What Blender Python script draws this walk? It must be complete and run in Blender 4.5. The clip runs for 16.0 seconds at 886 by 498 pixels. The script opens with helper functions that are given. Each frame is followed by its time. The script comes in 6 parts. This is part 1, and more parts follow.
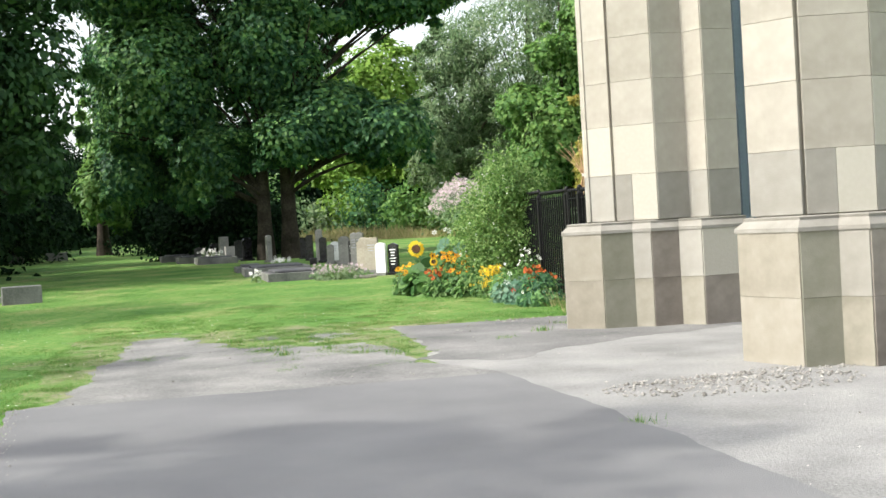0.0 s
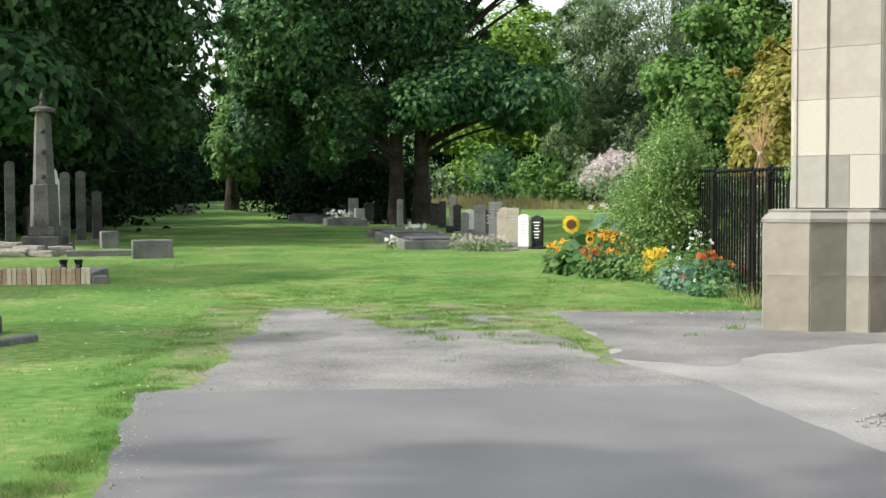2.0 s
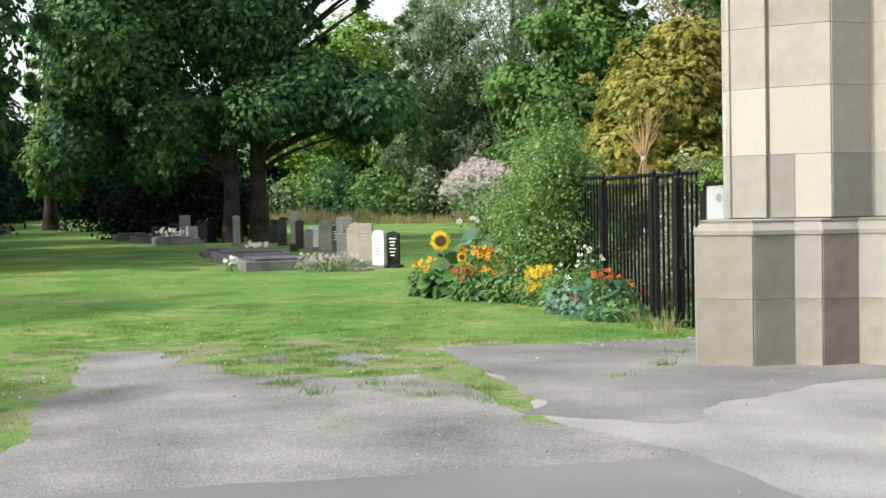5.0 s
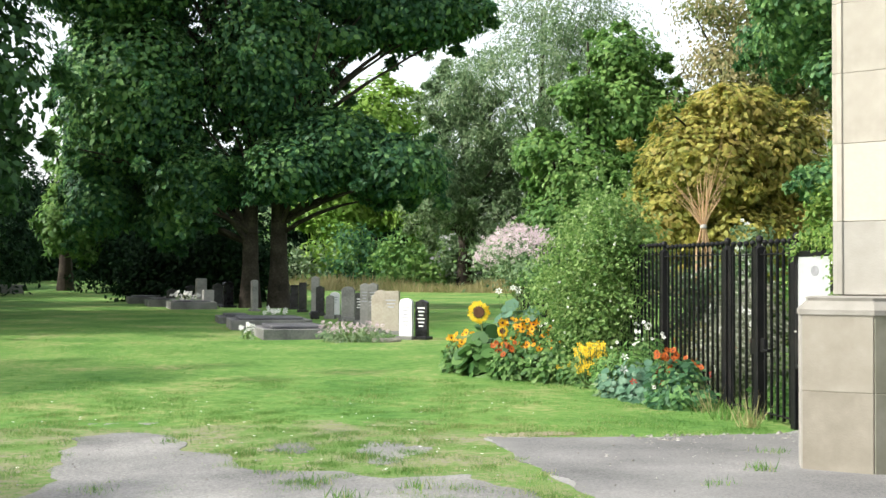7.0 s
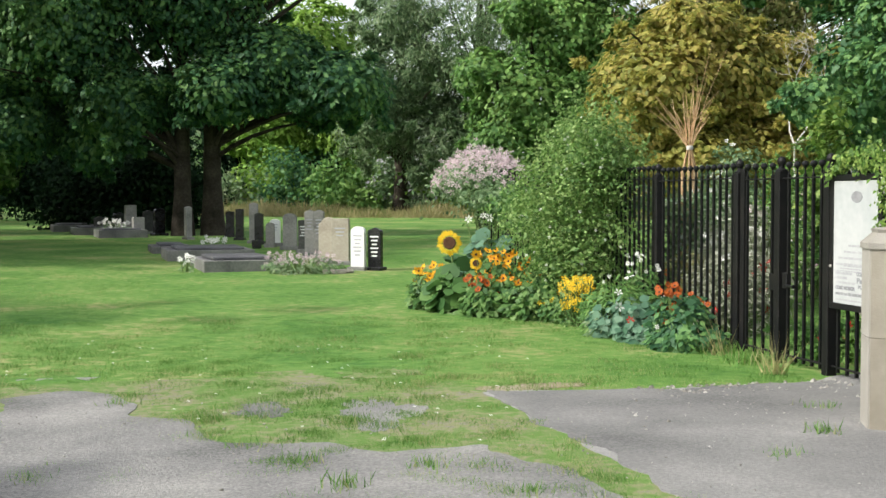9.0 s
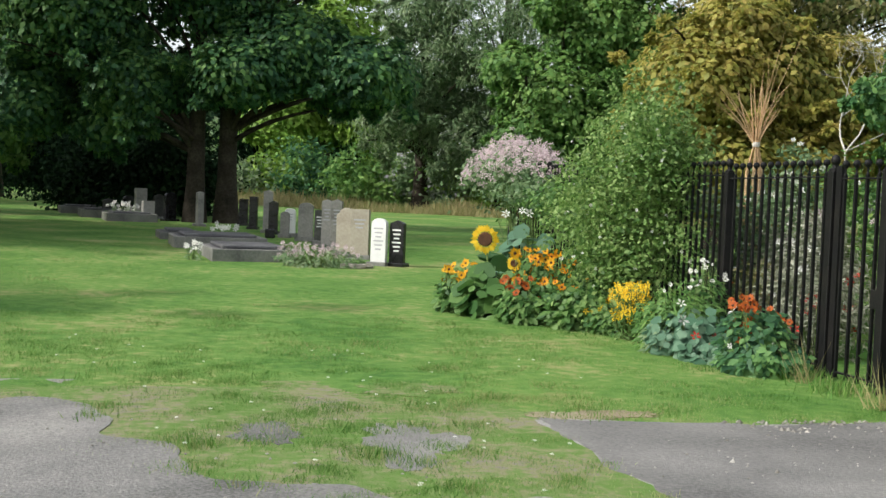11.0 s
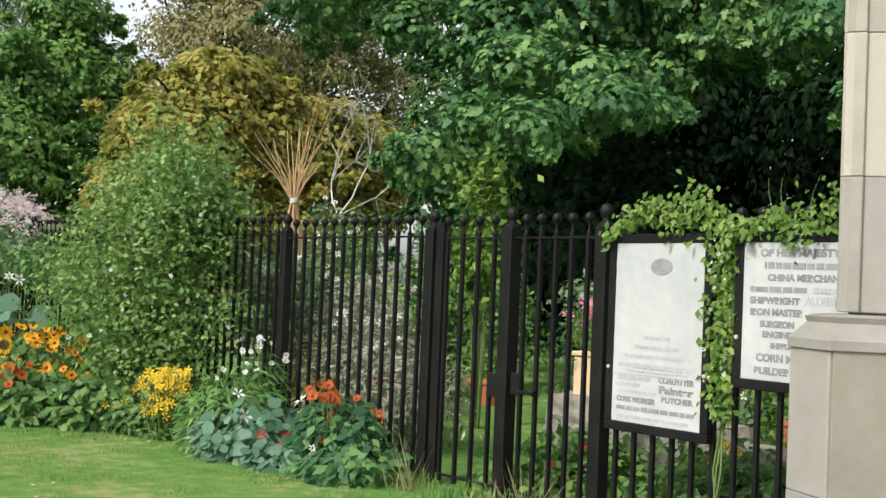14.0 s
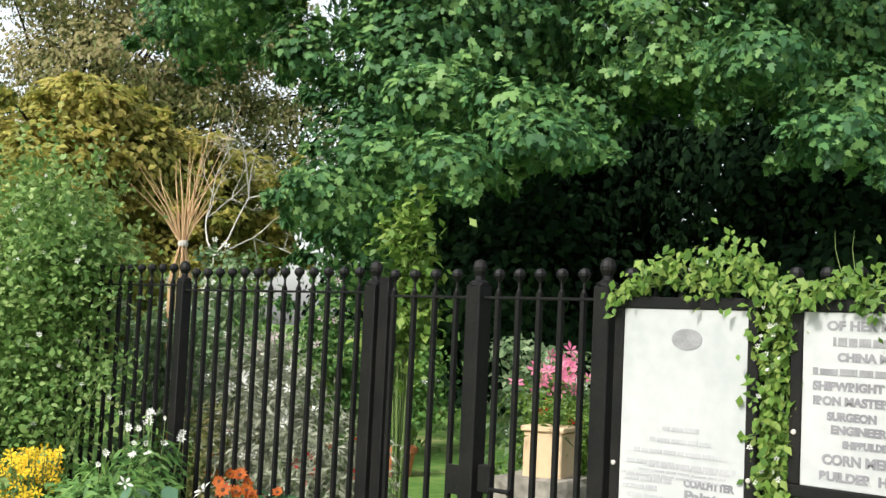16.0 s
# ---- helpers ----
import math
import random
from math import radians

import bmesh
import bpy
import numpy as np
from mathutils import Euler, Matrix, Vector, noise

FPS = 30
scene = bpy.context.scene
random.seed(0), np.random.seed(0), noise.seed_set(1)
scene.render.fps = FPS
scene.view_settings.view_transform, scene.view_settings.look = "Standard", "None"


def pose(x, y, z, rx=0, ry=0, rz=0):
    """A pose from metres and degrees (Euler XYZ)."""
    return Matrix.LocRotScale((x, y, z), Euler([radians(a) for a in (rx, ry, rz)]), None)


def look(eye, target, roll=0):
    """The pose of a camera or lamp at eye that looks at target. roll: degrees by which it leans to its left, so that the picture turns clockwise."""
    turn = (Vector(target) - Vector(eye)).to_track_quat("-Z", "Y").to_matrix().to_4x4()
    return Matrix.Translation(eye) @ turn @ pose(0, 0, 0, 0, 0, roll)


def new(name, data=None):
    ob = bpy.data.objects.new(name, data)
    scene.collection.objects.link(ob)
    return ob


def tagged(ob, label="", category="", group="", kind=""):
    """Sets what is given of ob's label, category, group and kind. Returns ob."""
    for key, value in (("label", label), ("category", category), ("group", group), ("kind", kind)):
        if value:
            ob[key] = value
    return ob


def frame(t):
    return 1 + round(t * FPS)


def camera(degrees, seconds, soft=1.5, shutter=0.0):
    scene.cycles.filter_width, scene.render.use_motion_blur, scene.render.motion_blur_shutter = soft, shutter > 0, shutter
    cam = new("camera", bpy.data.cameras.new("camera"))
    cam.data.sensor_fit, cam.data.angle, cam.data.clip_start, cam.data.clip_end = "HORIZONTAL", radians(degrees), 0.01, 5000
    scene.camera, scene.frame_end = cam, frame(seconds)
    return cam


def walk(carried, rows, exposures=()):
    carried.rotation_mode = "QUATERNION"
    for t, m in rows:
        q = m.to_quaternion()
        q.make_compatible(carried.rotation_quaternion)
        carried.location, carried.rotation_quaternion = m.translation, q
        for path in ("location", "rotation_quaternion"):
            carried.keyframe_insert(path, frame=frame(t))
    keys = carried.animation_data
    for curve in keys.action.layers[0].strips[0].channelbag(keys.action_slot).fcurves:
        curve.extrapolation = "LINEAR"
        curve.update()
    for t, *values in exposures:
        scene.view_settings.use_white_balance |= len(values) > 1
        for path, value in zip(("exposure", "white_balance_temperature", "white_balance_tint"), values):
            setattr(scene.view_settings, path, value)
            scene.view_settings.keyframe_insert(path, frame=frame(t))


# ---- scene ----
cam = camera(40.0, 16.0)
PATH = [
    (0, (1.915, -8.963, 1.526), (2.194, -6.983, 1.481), -3.3),
    (0.5, (1.85, -8.476, 1.55), (1.984, -6.482, 1.483), -1.8),
    (1, (1.652, -8.049, 1.526), (1.732, -6.054, 1.415), -0.9),
    (1.5, (1.504, -7.563, 1.574), (1.598, -5.569, 1.449), -1.9),
    (2, (1.45, -7.071, 1.591), (1.536, -5.075, 1.5), -0.3),
    (2.5, (1.387, -6.622, 1.553), (1.557, -4.63, 1.491), -0.8),
    (3, (1.322, -6.13, 1.597), (1.624, -4.155, 1.519), -1.0),
    (3.2, (1.303, -5.965, 1.563), (1.604, -3.99, 1.485), -0.5),
    (5.5, (1.258, -3.719, 1.583), (1.623, -1.753, 1.523), -1.3),
    (6, (1.315, -3.167, 1.641), (1.634, -1.195, 1.725), -1.1),
    (6.5, (1.33, -2.741, 1.589), (1.565, -0.757, 1.694), -0.3),
    (7, (1.282, -2.371, 1.544), (1.613, -0.399, 1.588), 0.2),
    (7.5, (1.303, -1.838, 1.563), (1.697, 0.123, 1.599), -0.9),
    (8, (1.22, -1.439, 1.546), (1.516, 0.539, 1.524), -1.0),
    (8.5, (1.126, -1.094, 1.56), (1.461, 0.878, 1.528), 0.2),
    (9, (1.046, -0.623, 1.588), (1.493, 1.324, 1.507), -0.1),
    (9.2, (1.039, -0.448, 1.566), (1.502, 1.496, 1.486), -0.5),
    (11.3, (1.209, 1.424, 1.428), (1.647, 3.373, 1.341), 2.9),
    (11.5, (1.196, 1.596, 1.391), (1.686, 3.533, 1.295), 2.8),
    (12, (1.155, 2.113, 1.385), (1.894, 3.969, 1.302), 1.7),
    (12.5, (1.218, 2.576, 1.332), (2.03, 4.403, 1.301), 1.8),
    (13, (1.336, 3.057, 1.492), (2.284, 4.818, 1.499), 2.7),
    (13.5, (1.447, 3.457, 1.47), (2.648, 5.057, 1.484), 3.8),
    (14, (1.458, 3.862, 1.44), (2.678, 5.446, 1.501), 2.4),
    (14.5, (1.602, 4.269, 1.493), (2.815, 5.854, 1.621), 1.3),
    (15, (1.755, 4.67, 1.536), (3.118, 6.131, 1.614), 1.9),
    (15.5, (1.86, 5.041, 1.494), (3.25, 6.477, 1.574), 2.1),
    (16, (2.036, 5.436, 1.587), (3.423, 6.87, 1.723), 2.7),
]
walk(cam, [(t, look(e, a, r)) for t, e, a, r in PATH], exposures=[(0, 0.82), (1, 0.57), (2, 0.56), (3, 0.62), (5.5, 0.58), (6.2, 0.70), (6.6, 0.84), (7.5, 0.77), (9, 0.48), (11.5, 0.22), (12.5, 0.2), (13.5, 0.2), (14.2, 0.32), (15, 0.44), (16, 0.5)])

# ---- world and sun ----
SUN_EL, SUN_DIR = radians(42), Vector((-0.97, -0.13, 0)).normalized()
world = bpy.data.worlds.new("world")
scene.world = world
world.use_nodes = True
wn = world.node_tree
sky = wn.nodes.new("ShaderNodeTexSky")
sky.sky_type, sky.sun_disc, sky.sun_elevation = "NISHITA", False, SUN_EL
sky.sun_rotation = math.atan2(SUN_DIR.x, SUN_DIR.y)
sky.dust_density, sky.air_density, sky.ozone_density = 3.0, 1.0, 1.0
haze = wn.nodes.new("ShaderNodeHueSaturation")
haze.inputs["Saturation"].default_value = 0.33
wn.links.new(sky.outputs[0], haze.inputs["Color"])
wn.links.new(haze.outputs[0], wn.nodes["Background"].inputs[0])
wn.nodes["Background"].inputs[1].default_value = 0.235
sun = new("sun", bpy.data.lights.new("sun", "SUN"))
sun.data.energy, sun.data.angle, sun.data.color = 2.35, radians(1.2), (1.0, 0.965, 0.88)
sun.matrix_world = look((SUN_DIR.x * 60, SUN_DIR.y * 60, 60 * math.tan(SUN_EL)), (0, 0, 0))


# ---- materials ----
def material(name, stops, scale=3.0, fine=40.0, rough=0.8, bump=0.3, metal=0.0, by="object", spread=0.0,
             translucent=0.0, bump_scale=None, spec=0.5, mix=0.5):
    """Procedural surface: stops are colours across a coarse noise, mixed with a fine one; spread varies by piece."""
    m = bpy.data.materials.new(name)
    m.use_nodes = True
    nt = m.node_tree
    N, L = nt.nodes, nt.links
    b = N["Principled BSDF"]
    b.inputs["Roughness"].default_value, b.inputs["Metallic"].default_value = rough, metal
    b.inputs["Specular IOR Level"].default_value = spec
    co = N.new("ShaderNodeTexCoord")
    n1, n2 = N.new("ShaderNodeTexNoise"), N.new("ShaderNodeTexNoise")
    n1.inputs["Scale"].default_value, n2.inputs["Scale"].default_value = scale, fine
    n1.inputs["Detail"].default_value, n2.inputs["Detail"].default_value = 6, 4
    geo = N.new("ShaderNodeNewGeometry")
    for n in (n1, n2):
        L.new(geo.outputs["Position"] if by == "world" else co.outputs["Object"], n.inputs["Vector"])
    mixer = N.new("ShaderNodeMath")
    mixer.operation = "MULTIPLY_ADD"
    L.new(n2.outputs["Fac"], mixer.inputs[0])
    mixer.inputs[1].default_value = mix
    sub = N.new("ShaderNodeMath")
    sub.operation = "ADD"
    L.new(n1.outputs["Fac"], sub.inputs[0])
    sub.inputs[1].default_value = -mix / 2
    L.new(sub.outputs[0], mixer.inputs[2])
    fac = mixer.outputs[0]
    if spread:
        if by == "island":
            rnd = geo.outputs["Random Per Island"]
        else:
            rnd = N.new("ShaderNodeObjectInfo").outputs["Random"]
        k = N.new("ShaderNodeMath")
        k.operation = "MULTIPLY_ADD"
        L.new(rnd, k.inputs[0])
        k.inputs[1].default_value = spread
        k2 = N.new("ShaderNodeMath")
        k2.operation = "ADD"
        L.new(fac, k2.inputs[0])
        k2.inputs[1].default_value = -spread / 2
        L.new(k2.outputs[0], k.inputs[2])
        fac = k.outputs[0]
    ramp = N.new("ShaderNodeValToRGB")
    e = ramp.color_ramp.elements
    while len(e) < len(stops):
        e.new(0.5)
    for i, c in enumerate(stops):
        e[i].position = 0.25 + 0.5 * i / max(1, len(stops) - 1)
        e[i].color = (*c, 1)
    L.new(fac, ramp.inputs[0])
    L.new(ramp.outputs[0], b.inputs["Base Color"])
    if bump:
        bp = N.new("ShaderNodeBump")
        bp.inputs["Strength"].default_value = bump
        bp.inputs["Distance"].default_value = 0.02
        if bump_scale:
            n3 = N.new("ShaderNodeTexNoise")
            n3.inputs["Scale"].default_value, n3.inputs["Detail"].default_value = bump_scale, 5
            L.new(geo.outputs["Position"] if by == "world" else co.outputs["Object"], n3.inputs["Vector"])
            L.new(n3.outputs["Fac"], bp.inputs["Height"])
        else:
            L.new(n2.outputs["Fac"], bp.inputs["Height"])
        L.new(bp.outputs[0], b.inputs["Normal"])
    if translucent:
        tr, ad = N.new("ShaderNodeBsdfTranslucent"), N.new("ShaderNodeMixShader")
        L.new(ramp.outputs[0], tr.inputs[0])
        ad.inputs[0].default_value = translucent
        L.new(b.outputs[0], ad.inputs[1])
        L.new(tr.outputs[0], ad.inputs[2])
        L.new(ad.outputs[0], N["Material Output"].inputs[0])
    return m


def leafmat(name, stops, trans=0.3, rough=0.5, spec=0.25):
    return material(name, stops, 0.35, 2.0, rough, 0, by="island", spread=0.55, translucent=trans, spec=spec, mix=0.3)


M_GRASS = material("grass", [(0.055, 0.145, 0.025), (0.095, 0.205, 0.040), (0.14, 0.24, 0.055), (0.28, 0.285, 0.12)], 0.55, 7, 0.9, 0.8, by="world", bump_scale=60, spec=0.2, mix=0.85)
M_BLADE = leafmat("grass_blade", [(0.06, 0.15, 0.025), (0.10, 0.235, 0.042), (0.165, 0.285, 0.068), (0.34, 0.34, 0.16)], 0.3, 0.6, 0.2)
M_MEADOW = leafmat("dry_grass", [(0.30, 0.27, 0.13), (0.44, 0.38, 0.20), (0.24, 0.26, 0.10)], 0.3, 0.8, 0.1)
M_OLD = material("old_asphalt", [(0.105, 0.105, 0.098), (0.18, 0.178, 0.17), (0.235, 0.23, 0.218), (0.32, 0.31, 0.285)], 0.9, 55, 0.92, 0.7, by="world", bump_scale=70, spec=0.25, mix=0.85)
M_NEW = material("asphalt", [(0.125, 0.126, 0.127), (0.163, 0.163, 0.163), (0.197, 0.196, 0.194)], 0.6, 120, 0.9, 0.3, by="world", bump_scale=150, spec=0.3, mix=0.35)
M_CONC = material("worn_concrete", [(0.18, 0.178, 0.17), (0.26, 0.256, 0.244), (0.34, 0.332, 0.312)], 0.9, 45, 0.93, 0.5, by="world", bump_scale=70, spec=0.25, mix=0.6)
M_APRON = material("grey_apron", [(0.10, 0.10, 0.097), (0.155, 0.153, 0.147), (0.20, 0.197, 0.188), (0.26, 0.254, 0.24)], 0.8, 45, 0.93, 0.5, by="world", bump_scale=70, spec=0.25, mix=0.6)
M_RUBBLE = material("rubble", [(0.16, 0.15, 0.13), (0.26, 0.245, 0.22), (0.38, 0.365, 0.33)], 3, 30, 0.95, 0.4, by="island", spread=0.5)
M_DIRT = material("bare_soil", [(0.16, 0.13, 0.085), (0.26, 0.21, 0.14), (0.33, 0.28, 0.19)], 1.5, 30, 0.95, 0.6, by="world", bump_scale=50, mix=0.6)
M_STONE = material("sandstone", [(0.275, 0.252, 0.208), (0.355, 0.328, 0.278), (0.43, 0.402, 0.348)], 1.9, 14, 0.9, 0.14, spread=0.16, bump_scale=60, spec=0.2, mix=0.16)
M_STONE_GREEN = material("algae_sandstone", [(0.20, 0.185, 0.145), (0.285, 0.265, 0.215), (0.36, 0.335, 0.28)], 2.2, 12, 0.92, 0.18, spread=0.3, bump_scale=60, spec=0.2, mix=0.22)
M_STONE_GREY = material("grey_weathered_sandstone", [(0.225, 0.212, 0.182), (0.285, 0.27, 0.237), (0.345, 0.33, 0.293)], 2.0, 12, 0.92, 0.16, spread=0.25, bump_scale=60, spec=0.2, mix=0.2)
# algae and brown stain, darkened further for faces turned from the sun
M_STONE_OLIVE = material("algae_and_shade_sandstone", [(0.145, 0.142, 0.10), (0.21, 0.205, 0.155), (0.27, 0.26, 0.21)], 2.2, 12, 0.93, 0.18, spread=0.2, bump_scale=60, spec=0.15, mix=0.22)
M_STONE_BROWN = material("stain_and_shade_sandstone", [(0.155, 0.135, 0.11), (0.235, 0.208, 0.175), (0.305, 0.278, 0.235)], 2.2, 12, 0.93, 0.18, spread=0.2, bump_scale=60, spec=0.15, mix=0.22)
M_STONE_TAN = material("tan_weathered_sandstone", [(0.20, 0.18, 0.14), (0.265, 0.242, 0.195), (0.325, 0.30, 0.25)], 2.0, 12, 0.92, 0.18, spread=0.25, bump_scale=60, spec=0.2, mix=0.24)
M_STONE_NEW = material("pale_sandstone", [(0.40, 0.375, 0.315), (0.455, 0.43, 0.365)], 1.2, 20, 0.88, 0.2, spread=0.2, bump_scale=50, spec=0.2)
M_IRON = material("black_iron", [(0.004, 0.004, 0.005), (0.007, 0.007, 0.007), (0.014, 0.012, 0.011)], 4, 60, 0.55, 0.15, bump_scale=30, spec=0.22)
M_SIGN = material("sign_panel", [(0.37, 0.39, 0.39), (0.44, 0.45, 0.45), (0.50, 0.50, 0.49)], 1.6, 14, 0.35, 0.03)
M_INK = material("sign_ink", [(0.15, 0.15, 0.165), (0.27, 0.27, 0.285)], 5, 60, 0.6, 0)
M_INKMID = material("grey_ink", [(0.17, 0.17, 0.18), (0.29, 0.29, 0.30)], 9, 70, 0.6, 0)
M_INKPALE = material("faded_ink", [(0.30, 0.30, 0.32), (0.44, 0.44, 0.45)], 5, 60, 0.6, 0)
M_DOOR = material("grey_blue_paint", [(0.12, 0.16, 0.20), (0.18, 0.22, 0.27)], 2, 30, 0.5, 0.15)
M_BARK = material("bark", [(0.02, 0.017, 0.013), (0.045, 0.037, 0.029), (0.085, 0.072, 0.055)], 1.5, 14, 0.95, 0.8, bump_scale=9, spec=0.15, mix=0.6)
M_BARKPALE = material("pale_bark", [(0.42, 0.40, 0.36), (0.58, 0.55, 0.5)], 3, 20, 0.9, 0.4, spec=0.2)
M_STEM = material("dry_stem", [(0.38, 0.22, 0.10), (0.52, 0.33, 0.17), (0.62, 0.45, 0.26)], 2, 20, 0.8, 0.2, by="island", spread=0.4)
M_GREENSTEM = material("green_stem", [(0.08, 0.14, 0.03), (0.14, 0.2, 0.06)], 4, 20, 0.7, 0.1)
L_DARK = leafmat("sycamore_leaf", [(0.035, 0.105, 0.052), (0.080, 0.200, 0.078), (0.185, 0.350, 0.105)], 0.45)
# darker than the sycamore leaf: the avenue's shade is put into this colour
L_SHADE = leafmat("shaded_avenue_leaf", [(0.040, 0.100, 0.040), (0.065, 0.150, 0.052), (0.110, 0.220, 0.066)], 0.35)
# near-black leaf: deep shade put into the colour of undergrowth and backdrop trees
L_DEEPSHADE = leafmat("deep_shade_leaf", [(0.007, 0.018, 0.009), (0.012, 0.030, 0.013), (0.022, 0.048, 0.018)], 0.08, 0.9, 0.05)
L_SHRUB = leafmat("shrub_leaf", [(0.085, 0.175, 0.045), (0.185, 0.315, 0.082), (0.33, 0.45, 0.165)], 0.45)
L_SYC = leafmat("maple_leaf", [(0.04, 0.115, 0.045), (0.085, 0.20, 0.066), (0.175, 0.31, 0.095)], 0.32)
L_MID = leafmat("broad_leaf", [(0.085, 0.195, 0.05), (0.145, 0.285, 0.07), (0.22, 0.36, 0.095)], 0.38)
L_BRIGHT = leafmat("bright_leaf", [(0.12, 0.24, 0.035), (0.19, 0.33, 0.05), (0.26, 0.40, 0.075)], 0.35)
L_SILVER = leafmat("silvery_leaf", [(0.20, 0.23, 0.15), (0.33, 0.35, 0.25), (0.46, 0.47, 0.37)], 0.3)
L_GREY = leafmat("grey_green_leaf", [(0.10, 0.175, 0.08), (0.175, 0.27, 0.125), (0.28, 0.36, 0.20)], 0.36)
L_YELLOW = leafmat("browning_chestnut_leaf", [(0.20, 0.23, 0.05), (0.34, 0.345, 0.078), (0.47, 0.43, 0.11), (0.39, 0.32, 0.09)], 0.45)
L_RUST = leafmat("thin_rusty_leaf", [(0.13, 0.17, 0.055), (0.24, 0.235, 0.09), (0.34, 0.29, 0.14)], 0.40)
L_BUSH = leafmat("bush_leaf", [(0.045, 0.12, 0.032), (0.095, 0.20, 0.048), (0.18, 0.295, 0.09)], 0.35)
L_BLUE = leafmat("bluish_leaf", [(0.055, 0.135, 0.075), (0.105, 0.205, 0.125), (0.18, 0.29, 0.19)], 0.25)
L_LIME = leafmat("vine_leaf", [(0.07, 0.15, 0.025), (0.13, 0.24, 0.04), (0.25, 0.34, 0.08)], 0.35)


def petal(name, a, b):
    return material(name, [a, b], 6, 30, 0.6, 0, by="island", spread=0.6, translucent=0.3, spec=0.2)


P_YELLOW = petal("yellow_petal", (0.80, 0.50, 0.02), (0.85, 0.62, 0.05))
P_GOLD = petal("golden_petal", (0.75, 0.30, 0.01), (0.85, 0.48, 0.03))
P_AMBER = petal("amber_petal", (0.60, 0.16, 0.01), (0.80, 0.40, 0.02))
P_RUST = petal("rust_petal", (0.30, 0.05, 0.012), (0.46, 0.12, 0.02))
P_WHITE = petal("white_petal", (0.72, 0.72, 0.66), (0.82, 0.82, 0.78))
P_PINK = petal("pink_petal", (0.42, 0.32, 0.34), (0.60, 0.50, 0.51))
P_DEEP = petal("deep_pink_petal", (0.65, 0.12, 0.28), (0.75, 0.3, 0.4))
P_RED = petal("red_petal", (0.45, 0.015, 0.015), (0.6, 0.04, 0.03))
M_SEED = material("seed_disc", [(0.06, 0.025, 0.01), (0.12, 0.05, 0.02)], 20, 90, 0.9, 0.6)
M_TERRA = material("terracotta", [(0.45, 0.14, 0.06), (0.6, 0.22, 0.10)], 3, 25, 0.85, 0.15)
M_CREAM = material("cream_planter", [(0.55, 0.40, 0.24), (0.66, 0.50, 0.32)], 2, 20, 0.8, 0.15)
M_ROCK = material("garden_rock", [(0.14, 0.13, 0.11), (0.26, 0.24, 0.2), (0.36, 0.33, 0.28)], 1.6, 14, 0.95, 0.8, bump_scale=7, mix=0.6)
M_GRAN = material("dark_granite", [(0.008, 0.008, 0.009), (0.02, 0.02, 0.022)], 8, 90, 0.18, 0.03)
M_MARB = material("white_marble", [(0.62, 0.62, 0.6), (0.8, 0.8, 0.78)], 3, 20, 0.5, 0.1)
M_GREYS = material("weathered_headstone", [(0.16, 0.155, 0.14), (0.28, 0.27, 0.245), (0.38, 0.36, 0.33)], 1.8, 20, 0.9, 0.4, bump_scale=25, spread=0.3)
# dark stone; for the avenue graves the tree shade is put into this colour
M_DARKSTONE = material("dark_and_shaded_headstone", [(0.03, 0.03, 0.027), (0.065, 0.065, 0.058), (0.14, 0.137, 0.123)], 1.8, 20, 0.9, 0.4, bump_scale=25, spread=0.3)
M_BEIGE = material("beige_headstone", [(0.28, 0.24, 0.19), (0.38, 0.34, 0.27), (0.45, 0.41, 0.34)], 1.8, 20, 0.9, 0.35, bump_scale=25)
M_KERB = material("grave_kerb", [(0.10, 0.10, 0.094), (0.17, 0.168, 0.155), (0.25, 0.245, 0.225)], 2, 25, 0.9, 0.35, bump_scale=30)
M_SLATE = material("slate_ledger", [(0.045, 0.045, 0.05), (0.085, 0.085, 0.09), (0.14, 0.14, 0.14)], 2, 25, 0.7, 0.3, bump_scale=30)
M_PICKET = material("brick_edging", [(0.34, 0.23, 0.15), (0.52, 0.41, 0.29), (0.62, 0.54, 0.42)], 3, 20, 0.9, 0.3, spread=0.6)


# ---- builders ----
def mesh_ob(name, me, mat, parent=None, label=""):
    me.materials.append(mat)
    ob = new(name, me)
    if parent:
        ob.parent = parent
    if label:
        ob["label"] = label
    return ob


def part(name, bm, mat, parent=None, label="", smooth=False):
    me = bpy.data.meshes.new(name)
    bm.to_mesh(me)
    bm.free()
    if smooth:
        for p in me.polygons:
            p.use_smooth = True
    return mesh_ob(name, me, mat, parent, label)


def thing(name, x, y, z, label, category, group="", rz=0.0, kind=""):
    e = new(name)
    e.empty_display_size = 0.1
    e.matrix_basis = pose(x, y, z, 0, 0, rz)
    return tagged(e, label, category, group, kind)


def bm_box(sx, sy, sz, at=(0, 0, 0), bevel=0.0, bm=None, turn=None):
    """A box with its base centre at `at`, its edges rounded by bevel."""
    b = bmesh.new()
    bmesh.ops.create_cube(b, size=1)
    for v in b.verts:
        v.co = Vector((v.co.x * sx, v.co.y * sy, (v.co.z + 0.5) * sz))
    if bevel:
        bmesh.ops.bevel(b, geom=b.edges[:], offset=bevel, segments=1, affect="EDGES")
    m = Matrix.Translation(at) @ (turn or Matrix())
    bmesh.ops.transform(b, matrix=m, verts=b.verts)
    if bm is None:
        return b
    merge(bm, b)
    return bm


def merge(bm, other):
    tmp = bpy.data.meshes.new("tmp")
    other.to_mesh(tmp)
    other.free()
    bm.from_mesh(tmp)
    bpy.data.meshes.remove(tmp)


